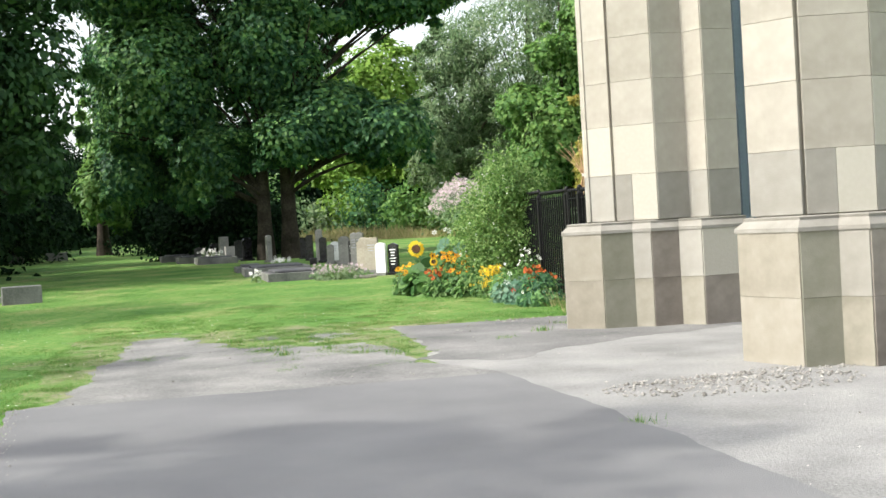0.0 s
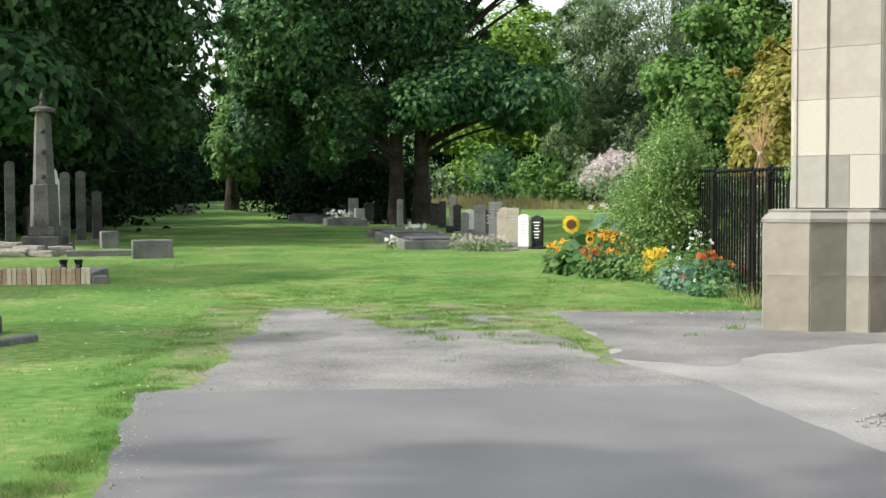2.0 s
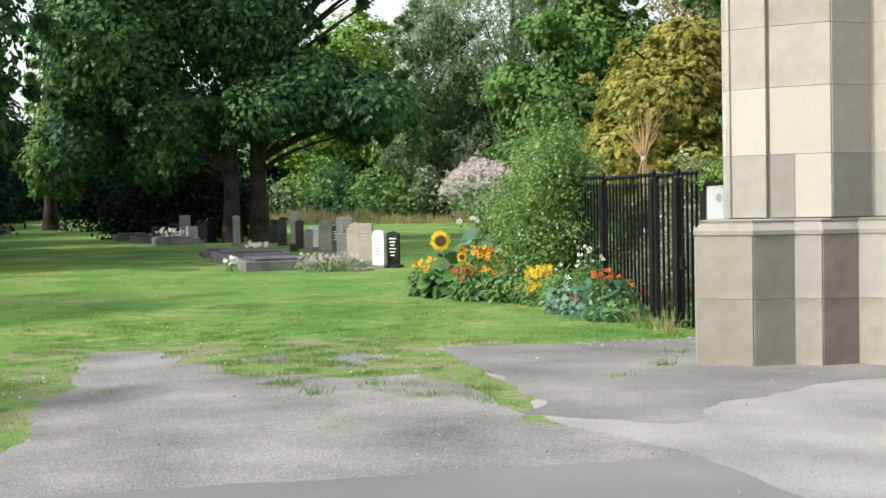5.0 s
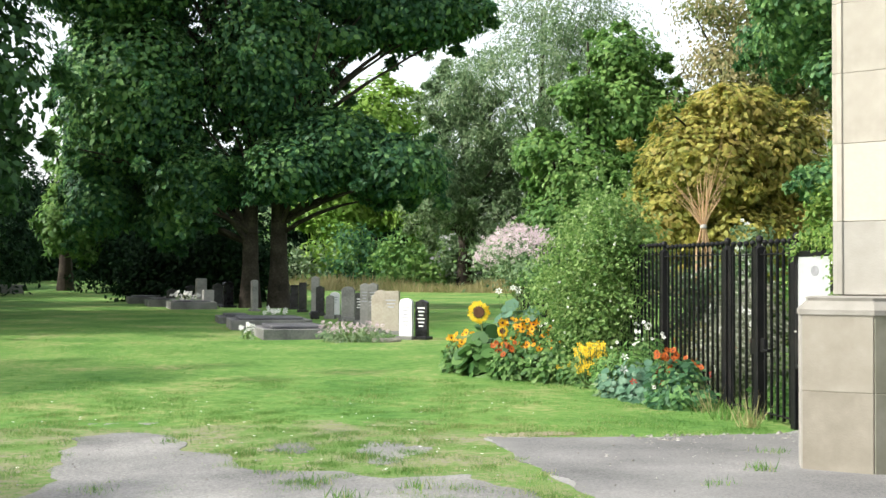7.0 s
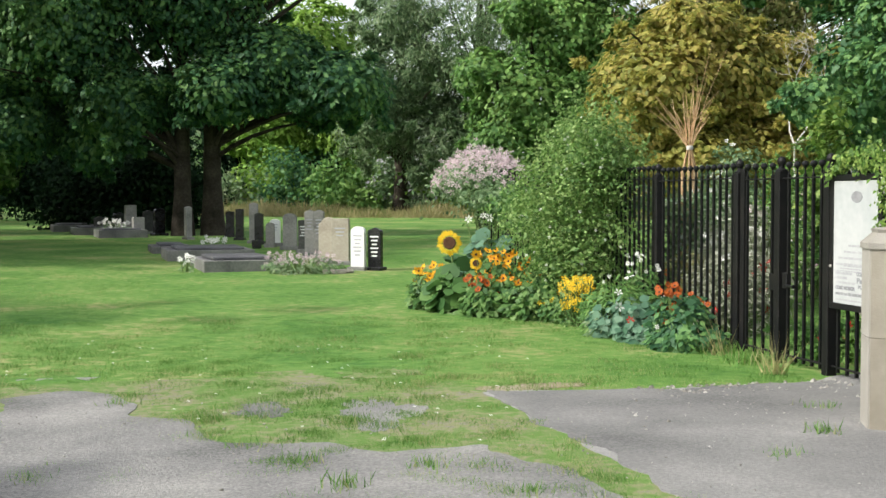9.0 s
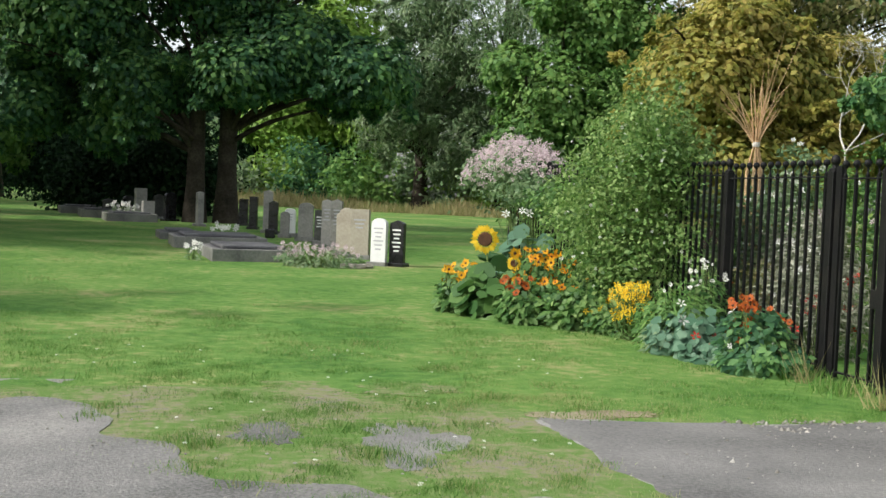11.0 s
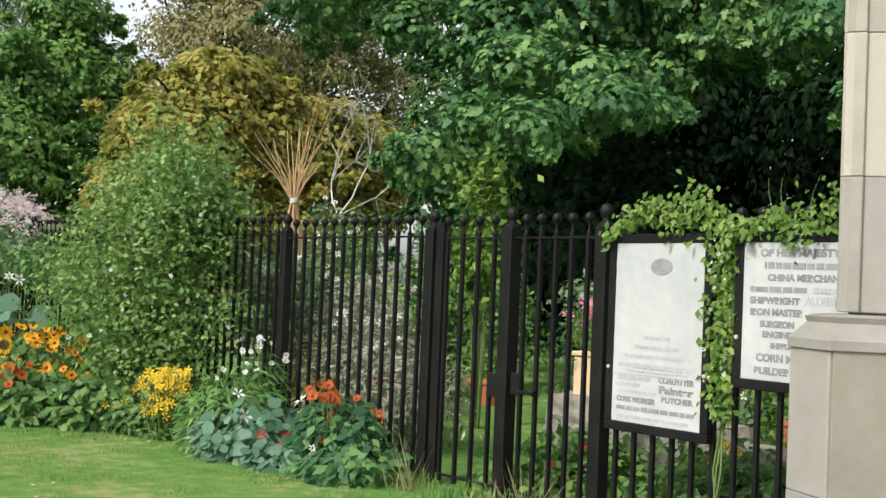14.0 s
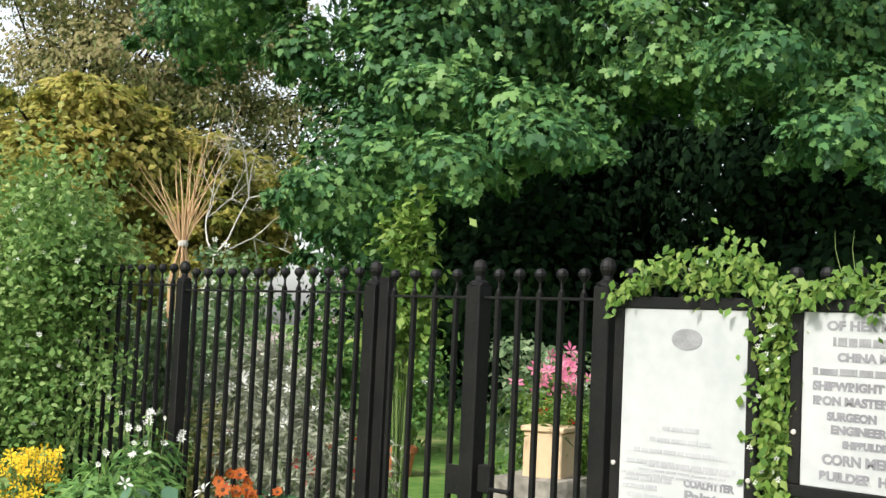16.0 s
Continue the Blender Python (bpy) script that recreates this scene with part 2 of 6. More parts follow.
def bm_prism(outline, z0, z1, bevel=0.0):
    bm = bmesh.new()
    lo = [bm.verts.new((x, y, z0)) for x, y in outline]
    hi = [bm.verts.new((x, y, z1)) for x, y in outline]
    n = len(outline)
    for i in range(n):
        bm.faces.new((lo[i], lo[(i + 1) % n], hi[(i + 1) % n], hi[i]))
    bm.faces.new(hi)
    bm.faces.new(lo[::-1])
    bmesh.ops.recalc_face_normals(bm, faces=bm.faces)
    if bevel:
        bmesh.ops.bevel(bm, geom=[e for e in bm.edges], offset=bevel, segments=1, affect="EDGES")
    return bm


def bm_turned(profile, sides=16):
    """A lathe body from (radius, height) pairs."""
    bm = bmesh.new()
    rings = [[bm.verts.new((r * math.cos(2 * math.pi * i / sides), r * math.sin(2 * math.pi * i / sides), z)) for i in range(sides)] for r, z in profile]
    for a, b in zip(rings, rings[1:]):
        for i in range(sides):
            bm.faces.new((a[i], a[(i + 1) % sides], b[(i + 1) % sides], b[i]))
    bm.faces.new(rings[0][::-1])
    bm.faces.new(rings[-1])
    return bm


def np_mesh(name, co, k):
    """A mesh of separate k-cornered faces from an (n*k, 3) array."""
    me = bpy.data.meshes.new(name)
    n = len(co) // k
    me.vertices.add(n * k)
    me.vertices.foreach_set("co", np.ascontiguousarray(co, dtype=np.float32).ravel())
    me.loops.add(n * k)
    me.loops.foreach_set("vertex_index", np.arange(n * k, dtype=np.int32))
    me.polygons.add(n)
    me.polygons.foreach_set("loop_start", np.arange(0, n * k, k, dtype=np.int32))
    me.update(calc_edges=True)
    return me


LEAF = {
    "plain": [(0, 0, 0), (0.30, 0.45, 0.06), (0, 1, -0.10), (-0.30, 0.45, 0.06)],
    "slim": [(0, 0, 0), (0.13, 0.45, 0.03), (0, 1, -0.12), (-0.13, 0.45, 0.03)],
    "round": [(0, 0, 0), (0.42, 0.2, 0.05), (0.5, 0.62, 0.0), (0, 1, -0.08), (-0.5, 0.62, 0.0), (-0.42, 0.2, 0.05)],
    "maple": [(0, 0, 0), (0.34, -0.02, 0.02), (0.24, 0.20, 0.02), (0.58, 0.40, -0.06), (0.22, 0.48, 0.03), (0.26, 0.76, -0.06), (0, 1.05, -0.13),
              (-0.26, 0.76, -0.06), (-0.22, 0.48, 0.03), (-0.58, 0.40, -0.06), (-0.24, 0.20, 0.02), (-0.34, -0.02, 0.02)],
    "blade": [(-0.05, 0, 0), (0.05, 0, 0), (0.02, 1, 0.3)],
    "stalk": [(-0.012, 0, 0), (0.012, 0, 0), (0.05, 1, 0.3)],
    "petal": [(0, 0.1, 0), (0.2, 0.6, 0.05), (0, 1, 0), (-0.2, 0.6, 0.05)],
}


def unit(a):
    return a / np.maximum(np.linalg.norm(a, axis=1, keepdims=True), 1e-9)


def leaf_mesh(name, at, normal, along, size, shape, rng):
    """Leaves at points, each lying across its normal and pointing along a direction."""
    s = np.array(LEAF[shape], dtype=float)
    k = len(s)
    nrm = unit(normal)
    ay = unit(along - nrm * (along * nrm).sum(1, keepdims=True))
    ax = np.cross(ay, nrm)
    sz = size[:, None, None]
    co = at[:, None, :] + sz * (s[None, :, 0:1] * ax[:, None, :] + s[None, :, 1:2] * ay[:, None, :] + s[None, :, 2:3] * nrm[:, None, :])
    return np_mesh(name, co.reshape(-1, 3), k)


def tubes(name, paths, sides=7):
    """One mesh of tapered tubes: each path is a list of (x, y, z, radius)."""
    vs, fs = [], []
    for path in paths:
        base = len(vs)
        pts = [Vector(p[:3]) for p in path]
        for i, p in enumerate(path):
            d = (pts[min(i + 1, len(pts) - 1)] - pts[max(i - 1, 0)]).normalized()
            a = d.orthogonal().normalized()
            if abs(d.z) > 0.5:
                a = (Vector((1, 0, 0)) - d * d.x).normalized()
            b = d.cross(a)
            for j in range(sides):
                t = 2 * math.pi * j / sides
                vs.append(pts[i] + (a * math.cos(t) + b * math.sin(t)) * p[3])
        for i in range(len(path) - 1):
            for j in range(sides):
                fs.append((base + i * sides + j, base + i * sides + (j + 1) % sides, base + (i + 1) * sides + (j + 1) % sides, base + (i + 1) * sides + j))
    me = bpy.data.meshes.new(name)
    me.from_pydata([tuple(v) for v in vs], [], fs)
    for p in me.polygons:
        p.use_smooth = True
    me.update()
    return me


GY = [-1000, 11, 26, 45, 60, 100, 160, 5000]
GZ = [0, 0, 0.25, 0.35, 0.5, 1.0, 1.5, 1.5]


def gz(x, y):
    return float(np.interp(y, GY, GZ))


def crown_points(rng, balls, clumps, per, spread, gap=0.0, inner=0.55):
    """Leaf places in clumps spread through the outer part of the crown's balls, uneven, with gaps."""
    vol = np.array([b[3] * b[4] * b[5] for b in balls]) ** 0.67
    pick = rng.choice(len(balls), clumps, p=vol / vol.sum())
    bb = np.array(balls)[pick]
    d = unit(rng.normal(size=(clumps, 3)))
    bump = np.array([noise.noise(Vector(v) * 2.4 + Vector((float(q) * 7.1, float(len(balls)), 0))) for v, q in zip(d, pick)])
    r = (inner + (1 - inner) * rng.random(clumps) ** 0.6) * (0.90 + 0.75 * bump) * (0.9 + 0.25 * rng.random(clumps))
    c = bb[:, :3] + d * bb[:, 3:6] * r[:, None]
    keep = bump > -0.62 + gap
    c, d = c[keep], d[keep]
    n = len(c)
    cs = spread * (0.6 + 0.8 * rng.random(n))
    off = rng.normal(size=(n, per, 3)) * np.array([1, 1, 0.42]) * cs[:, None, None] * 0.5
    off[:, :, 2] -= (off[:, :, 0] ** 2 + off[:, :, 1] ** 2) / np.maximum(cs[:, None], 0.1) * 0.35
    at = (c[:, None, :] + off).reshape(-1, 3)
    dome = unit((off * np.array([1, 1, 2.0])).reshape(-1, 3)) * np.array([1, 1, 0.6])
    out = np.repeat(d, per, axis=0) * 0.55 + dome * 0.75
    return c, at, out


def bough_points(rng, balls, boughs, per, size, gap=0.0, fill=0.3):
    """Leaf places on the upper skins of separate drooping boughs round the crown, with sparser leaves inside."""
    vol = np.array([b[3] * b[4] * b[5] for b in balls]) ** 0.67
    pick = rng.choice(len(balls), boughs, p=vol / vol.sum())
    bb = np.array(balls)[pick]
    d = unit(rng.normal(size=(boughs, 3)))
    bump = np.array([noise.noise(Vector(v) * 2.0 + Vector((float(q) * 7.1, float(len(balls)), 0))) for v, q in zip(d, pick)])
    c = bb[:, :3] + d * bb[:, 3:6] * ((0.62 + 0.36 * rng.random(boughs)) * (0.95 + 0.55 * bump))[:, None]
    keep = bump > -0.62 + gap
    c, d = c[keep], d[keep]
    n = len(c)
    cs = size * (0.55 + 0.75 * rng.random(n))
    u = unit(rng.normal(size=(n, per, 3)))
    u[:, :, 2] = np.abs(u[:, :, 2]) * 1.1 - 0.22
    off = u * (0.62 + 0.42 * rng.random((n, per, 1))) * cs[:, None, None] * np.array([1, 1, 0.62])
    off *= 1 + 0.5 * rng.normal(size=(n, per, 1)) * 0.35
    off += d[:, None, :] * (off * d[:, None, :]).sum(2, keepdims=True) * 0.35
    off[:, :, 2] -= (off[:, :, 0] ** 2 + off[:, :, 1] ** 2) / cs[:, None] * 0.22
    at = (c[:, None, :] + off).reshape(-1, 3)
    out = (u * np.array([0.9, 0.9, 1.1])).reshape(-1, 3) + np.repeat(d, per, axis=0) * 0.3
    m = int(n * per * fill)
    q = np.array(balls)[rng.choice(len(balls), m, p=vol / vol.sum())]
    e = unit(rng.normal(size=(m, 3)))
    at2 = q[:, :3] + e * q[:, 3:6] * (0.35 + 0.45 * rng.random((m, 1)))
    return c, np.concatenate([at, at2]), np.concatenate([out, e])


def tree(x, y, label, trunk_h, trunk_r, balls, clumps, per, spread, leaf, mat, shape="plain", seed=1, gap=0.0,
         limbs=24, bark=None, lean=(0, 0), inner=0.55, z=None, droop=0.5, name="tree", limb_r=0.2, bough=1.15, fill=0.5):
    """A tree: tapered trunk with limbs that reach into the crown's clumps, and a crown of leaves. Balls are world ellipsoids."""
    rng = np.random.default_rng(seed)
    z0 = gz(x, y) - 0.1 if z is None else z
    t = thing(name, x, y, z0, label, "tree")
    per, leaf, spread, clumps = (int(per * 2.5), leaf * 0.84, spread * 0.85, int(clumps * 0.80)) if shape != "maple" else (per, leaf, spread, clumps)
    if bough:
        k = max(8, int(clumps * 0.46))
        c, at, out = bough_points(rng, balls, k, int(clumps * per * 0.90 / k), bough, gap, fill)
    else:
        c, at, out = crown_points(rng, balls, clumps, per, spread, gap, inner)
    base = np.array([x, y, z0])
    nrm = out * 0.9 + np.array([0, 0, 0.45]) + rng.normal(size=at.shape) * 0.3
    alo = out * 0.7 + rng.normal(size=at.shape) * 0.7 - np.array([0, 0, droop])
    size = leaf * (0.6 + 0.8 * rng.random(len(at)))
    mesh_ob("crown", leaf_mesh("crown", at - base, nrm, alo, size, shape, rng), mat, t)["kind"] = "stuff"
    top = max(b[2] + b[5] * 0.55 for b in balls) - z0
    lx, ly = lean
    paths = []
    trunk = []
    for i in range(11):
        f = i / 10
        wob = 0.06 * trunk_h * f
        trunk.append((lx * f + wob * 0.25 * math.sin(5 * f + seed), ly * f + wob * 0.25 * math.cos(4 * f + seed), top * f,
                      trunk_r * (1.35 - 0.35 * min(1, f * 12)) * (1 - 0.9 * f ** 1.1)))
    paths.append(trunk)
    for i in rng.choice(len(c), min(limbs, len(c)), replace=False):
        e = Vector(c[i] - base)
        f = min(0.9, max(trunk_h / top, (e.z * 0.62) / top) * (0.8 + 0.2 * rng.random()))
        j = min(9, int(f * 10))
        s = Vector(trunk[j][:3]).lerp(Vector(trunk[j + 1][:3]), f * 10 - j)
        mid = s.lerp(e, 0.5) + Vector((rng.normal() * 0.3, rng.normal() * 0.3, (e - s).length * 0.12))
        r0 = min(limb_r, max(0.02, trunk[j][3] * (0.3 + 0.25 * rng.random())))
        q = []
        for k in range(6):
            g = k / 5
            p = s * (1 - g) ** 2 + mid * 2 * g * (1 - g) + e * g * g
            q.append((p.x, p.y, p.z, r0 * (1 - 0.85 * g)))
        paths.append(q)
    mesh_ob("trunk", tubes("trunk", paths, 9), bark or M_BARK, t)
    return t


def ragged(points, seed, jitter=0.07, step=0.09, closed=True):
    """An outline with an irregular, crumbled edge through the given corners."""
    out = []
    n = len(points)
    for i in range(n):
        a, b = Vector(points[i]), Vector(points[(i + 1) % n])
        k = max(1, int((b - a).length / step))
        if (b - a).length > 12:
            k = 1
        for j in range(k):
            p = a.lerp(b, j / k)
            d = [1.7 * noise.noise(Vector((p.x * 1.9, p.y * 1.9, seed + q))) + 0.4 * noise.noise(Vector((p.x * 6, p.y * 6, seed + q + 5))) for q in (0, 31)]
            out.append((p.x + d[0] * jitter, p.y + d[1] * jitter))
    return out


def sheet(name, outline, z, mat, label, category):
    bm = bmesh.new()
    hi = [bm.verts.new((x, y, z)) for x, y in outline]
    f = bm.faces.new(hi)
    f.normal_update()
    if f.normal.z < 0:
        f.normal_flip()
    low = [bm.verts.new((x, y, -0.02)) for x, y in outline]
    for i in range(len(hi)):
        j = (i + 1) % len(hi)
        bm.faces.new((hi[i], hi[j], low[j], low[i]))
    bmesh.ops.triangulate(bm, faces=[f])
    return tagged(part(name, bm, mat), label, category, kind="structure")


# ---- ground ----
def build_ground():
    xs = np.concatenate([[-2500, -600, -200, -90], np.arange(-50, 51, 2.5), [90, 200, 600, 2500]])
    ys = np.concatenate([[-2500, -600, -150, -50], np.arange(-20, 101, 2.0), [110, 125, 140, 160, 200, 300, 600, 2500]])
    bm = bmesh.new()
    grid = []
    for y in ys:
        row = []
        for x in xs:
            n = 0.05 * noise.noise(Vector((x * 0.11, y * 0.11, 3))) * min(1, max(0, (y - 11) / 12))
            row.append(bm.verts.new((x, y, gz(x, y) + n)))
        grid.append(row)
    for a, b in zip(grid, grid[1:]):
        for i in range(len(a) - 1):
            bm.faces.new((a[i], a[i + 1], b[i + 1], b[i]))
    tagged(part("ground", bm, M_GRASS, smooth=True), "mown green grass with worn straw-coloured patches", "grass", kind="structure")


build_ground()
OLD = [(-0.58, 2.60), (-0.24, 2.95), (-0.15, 5.0), (-0.27, 5.6), (-0.18, 6.5), (-0.12, 7.8), (-0.25, 9.4), (0.1, 9.8), (0.62, 9.55), (0.95, 8.5), (1.2, 7.9), (1.45, 7.35),
       (1.9, 7.3), (2.4, 6.95), (2.95, 6.9), (3.25, 6.5), (3.3, 5.7), (3.35, 5.0), (3.5, 4.3), (3.72, 3.85), (4.1, 2.80), (4.1, 2.60)]
NEW = [(-0.58, 2.67), (4.11, 2.72), (4.3, 1.0), (4.5, -0.9), (4.75, -4), (4.9, -14), (-0.6, -14), (-0.35, -5), (-0.32, -1.6), (-0.1, -0.8)]
CONC = [(3.6, 9.05), (5.0, 8.82), (6.3, 8.84), (6.86, 9.15), (9.2, 9.15), (9.6, 1), (9.6, -14), (4.8, -14), (4.66, -4), (4.42, -0.9), (4.22, 1.0), (4.05, 2.72),
        (3.7, 3.85), (3.5, 4.5), (3.78, 5.27), (3.66, 7.1)]
M_WORN = material("worn_turf", [(0.20, 0.19, 0.15), (0.22, 0.215, 0.12), (0.15, 0.205, 0.07), (0.11, 0.195, 0.045), (0.09, 0.18, 0.036)], 1.5, 11, 0.93, 0.6, by="world", bump_scale=45, spec=0.2, mix=0.9)
WORN = [(-1.15, 10.4), (-0.85, 7.0), (-0.65, 3.2), (3.9, 3.2), (3.95, 5.4), (3.78, 7.3), (3.75, 9.3), (2.2, 10.4), (0.6, 11.4)]
sheet("worn_turf", ragged(WORN, 8, 0.12), 0.003, M_WORN, "thin worn turf over old asphalt, patchy with grit", "worn grass")
sheet("pavement", ragged(CONC, 3, 0.05), 0.006, M_CONC, "worn pale grey concrete apron before the gate piers", "pavement")
APRON = [(3.52, 4.5), (3.78, 5.27), (3.66, 7.1), (3.6, 9.05), (5.0, 8.82), (6.3, 8.84), (6.86, 9.15), (9.2, 9.15), (9.2, 6.0), (7.2, 5.6), (5.6, 5.0), (4.4, 3.9)]
sheet("pavement", ragged(APRON, 4, 0.10), 0.008, M_APRON, "darker grey worn paving before the iron gate", "pavement")
sheet("road", ragged(OLD, 1, 0.12, 0.05), 0.0085, M_OLD, "old crumbling grey asphalt with grass creeping in", "asphalt")
sheet("road", ragged(NEW, 2, 0.04, 0.06), 0.016, M_NEW, "smooth grey asphalt drive", "asphalt")


# ---- gate piers ----
def inset(poly, d):
    """The outline moved inwards by d (corners mitred)."""
    n, out = len(poly), []
    area = sum(poly[i][0] * poly[(i + 1) % n][1] - poly[(i + 1) % n][0] * poly[i][1] for i in range(n))
    sgn = 1 if area > 0 else -1
    for i in range(n):
        p, a, b = Vector(poly[i]), Vector(poly[i - 1]), Vector(poly[(i + 1) % n])
        d1, d2 = (p - a).normalized(), (b - p).normalized()
        n1, n2 = Vector((-d1.y, d1.x)) * sgn, Vector((-d2.y, d2.x)) * sgn
        m = (n1 + n2).normalized()
        k = d / max(0.35, m.dot(n1))
        out.append((p.x + m.x * k, p.y + m.y * k))
    return out


def face_stones(parent, poly, z0, z1, mats, seed, faces, split=0.0, proud=0.012, start=0.0):
    """One course of dressed blocks: a thin-jointed stone or two on each visible face, beginning `start` in from its first corner."""
    rng = random.Random(seed)
    for i in faces:
        a, b = Vector(poly[i]), Vector(poly[(i + 1) % len(poly)])
        ln = (b - a).length
        ang = math.atan2(b.y - a.y, b.x - a.x)
        cuts = [start, ln]
        if split and ln > split:
            cuts = [start, ln * (0.40 + 0.12 * rng.random()), ln]
        for k, (c0, c1) in enumerate(zip(cuts, cuts[1:])):
            w = c1 - c0 - 0.002
            bm = bm_box(w, 0.10, z1 - z0 - 0.002, (0, 0, 0), 0.003 + 0.002 * rng.random())
            mid = a.lerp(b, (c0 + c1) / 2 / ln)
            nx, ny = math.sin(ang), -math.cos(ang)
            out = proud - 0.05 + 0.002 * rng.random()
            ob = part("stone", bm, mats[min(k, len(mats) - 1)], parent)
            ob.matrix_basis = pose(mid.x + nx * out, mid.y + ny * out, z0 + 0.004, 0, 0, math.degrees(ang))


def pier(plinth, shaft, faces, shaft_faces, label, seed, height=5.4, groove=1, renewed=(0, 1)):
    """A stepped sandstone gate pier: plinth of two courses, sloped cap, and a coursed shaft set back from it, with a cut groove down one edge."""
    t = thing("gate_pier", 0, 0, 0, label, "gate pier", "gate piers")
    part("core", bm_prism(inset(plinth, 0.03), 0, 1.25), M_STONE, t)
    # olive and brown faces: stain plus shade put into the stone colour
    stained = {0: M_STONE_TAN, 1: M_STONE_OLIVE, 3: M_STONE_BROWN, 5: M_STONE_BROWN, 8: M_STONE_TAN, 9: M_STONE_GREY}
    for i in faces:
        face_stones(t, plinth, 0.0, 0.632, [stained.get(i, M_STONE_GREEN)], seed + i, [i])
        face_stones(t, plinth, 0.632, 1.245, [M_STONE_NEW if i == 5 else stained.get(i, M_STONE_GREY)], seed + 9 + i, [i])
    outer, ledge = inset(plinth, -0.025), inset(plinth, 0.085)
    bm = bmesh.new()
    prof = [(outer, 1.245), (outer, 1.285), (inset(plinth, 0.05), 1.355), (inset(plinth, 0.04), 1.38), (ledge, 1.39)]
    rings = [[bm.verts.new((x, y, z)) for x, y in o] for o, z in prof]
    n = len(plinth)
    for a, b in zip(rings, rings[1:]):
        for i in range(n):
            bm.faces.new((a[i], a[(i + 1) % n], b[(i + 1) % n], b[i]))
    bm.faces.new(rings[-1])
    bm.faces.new(rings[0][::-1])
    bmesh.ops.recalc_face_normals(bm, faces=bm.faces)
    part("plinth_cap", bm, M_STONE_GREY, t, "sloped sandstone weathering course")
    part("shaft_core", bm_prism(inset(shaft, 0.03), 1.39, height), M_STONE_TAN, t)
    # courses differ: a grey bottom one with one new block, a pale renewed one, then weathered stone
    z, k = 1.395, 0
    while z < height - 0.05:
        h = (0.605, 0.645)[k] if k < 2 else 0.585
        for i in shaft_faces:
            if k == 0:
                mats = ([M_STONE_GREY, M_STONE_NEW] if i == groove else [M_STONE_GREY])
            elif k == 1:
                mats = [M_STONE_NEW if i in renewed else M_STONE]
            else:
                mats = [M_STONE]
            face_stones(t, shaft, z, z + h, mats, seed + 10 + k * 7 + i, [i], split=0.5 if len(mats) > 1 else 0.95, start=0.035 if i == groove else 0.0)
        z += h
        k += 1
    part("coping", bm_prism(inset(shaft, -0.10), height, height + 0.22, 0.03), M_STONE, t)
    return t


P1 = [(5.76, 6.82), (6.18, 6.46), (6.60, 6.46), (6.80, 6.30), (7.19, 6.34), (7.40, 6.06), (8.10, 6.16), (8.20, 6.80), (6.50, 7.45), (5.87, 7.09)]
S1 = [(6.16, 7.07), (6.46, 6.74), (6.94, 6.37), (7.40, 6.47), (7.56, 6.17), (8.02, 6.26), (7.98, 6.74), (6.62, 7.24)]
P2 = [(6.40, 2.33), (6.68, 1.57), (7.06, 1.56), (7.22, 1.28), (7.95, 1.50), (7.75, 2.55), (6.85, 2.62)]
S2 = [(6.50, 2.20), (6.84, 1.80), (7.50, 1.66), (7.90, 1.80), (7.70, 2.45), (6.86, 2.45)]
pier(P1, S1, [0, 1, 2, 3, 4, 5, 8, 9], [0, 1, 2, 3, 4, 7], "weathered buff sandstone gate pier with a stepped plinth", 5)
pier(P2, S2, [0, 1, 2, 3, 6], [0, 1, 2, 5], "stained sandstone gate pier beside a patch of rubble", 31, renewed=(2,))


def build_door():
    t = thing("door_1", 8.85, 7.25, 0.0, "tall grey-blue painted plank door between the piers", "door", rz=27, kind="structure")
    for i in range(8):
        ob = part("plank", bm_box(0.142, 0.05, 4.3, (0, 0, 0), 0.006), M_DOOR, t)
        ob.matrix_basis = pose(-0.53 + 0.148 * i, 0, 0.02)
    for z in (0.5, 2.1, 3.8):
        part("ledge", bm_box(1.18, 0.04, 0.16, (0, 0.045, z), 0.006), M_DOOR, t)


build_door()


# ---- iron fence ----
FX, BALL_Z = 6.88, 1.955


def bm_bar(h, r=0.013, ball=0.033):
    bm = bm_box(r * 2, r * 2, h - 0.11, (0, 0, 0))
    merge(bm, bm_turned([(0.013, h - 0.115), (0.013, h - 0.10), (0.008, h - 0.09), (0.008, h - 0.055), (0.014, h - 0.045), (ball, h - 0.02), (ball * 1.02, h - 0.005), (ball * 0.72, h + 0.014), (0.004, h + 0.022)], 8))
    return bm


BAR = bpy.data.meshes.new("bar")
_b = bm_bar(BALL_Z - 0.07)
_b.to_mesh(BAR)
_b.free()
BAR.materials.append(M_IRON)


def bars(parent, ys, z0):
    for y in ys:
        ob = new("bar", BAR)
        ob.parent = parent
        ob.matrix_basis = pose(0, y, z0, 0, 0, 0)


def post(name, y, w, h, ball, parent=None):
    bm = bm_box(w, w, h - 0.10, (0, 0, 0), 0.006)
    merge(bm, bm_turned([(w * 0.55, h - 0.10), (w * 0.55, h - 0.085), (w * 0.28, h - 0.07), (w * 0.26, h - 0.05), (ball, h - 0.02), (ball * 1.05, h + 0.0), (ball * 0.8, h + 0.03), (0.006, h + 0.045)], 12))
    ob = part(name, bm, M_IRON, parent)
    ob.matrix_basis = pose(0, y, 0)
    return ob


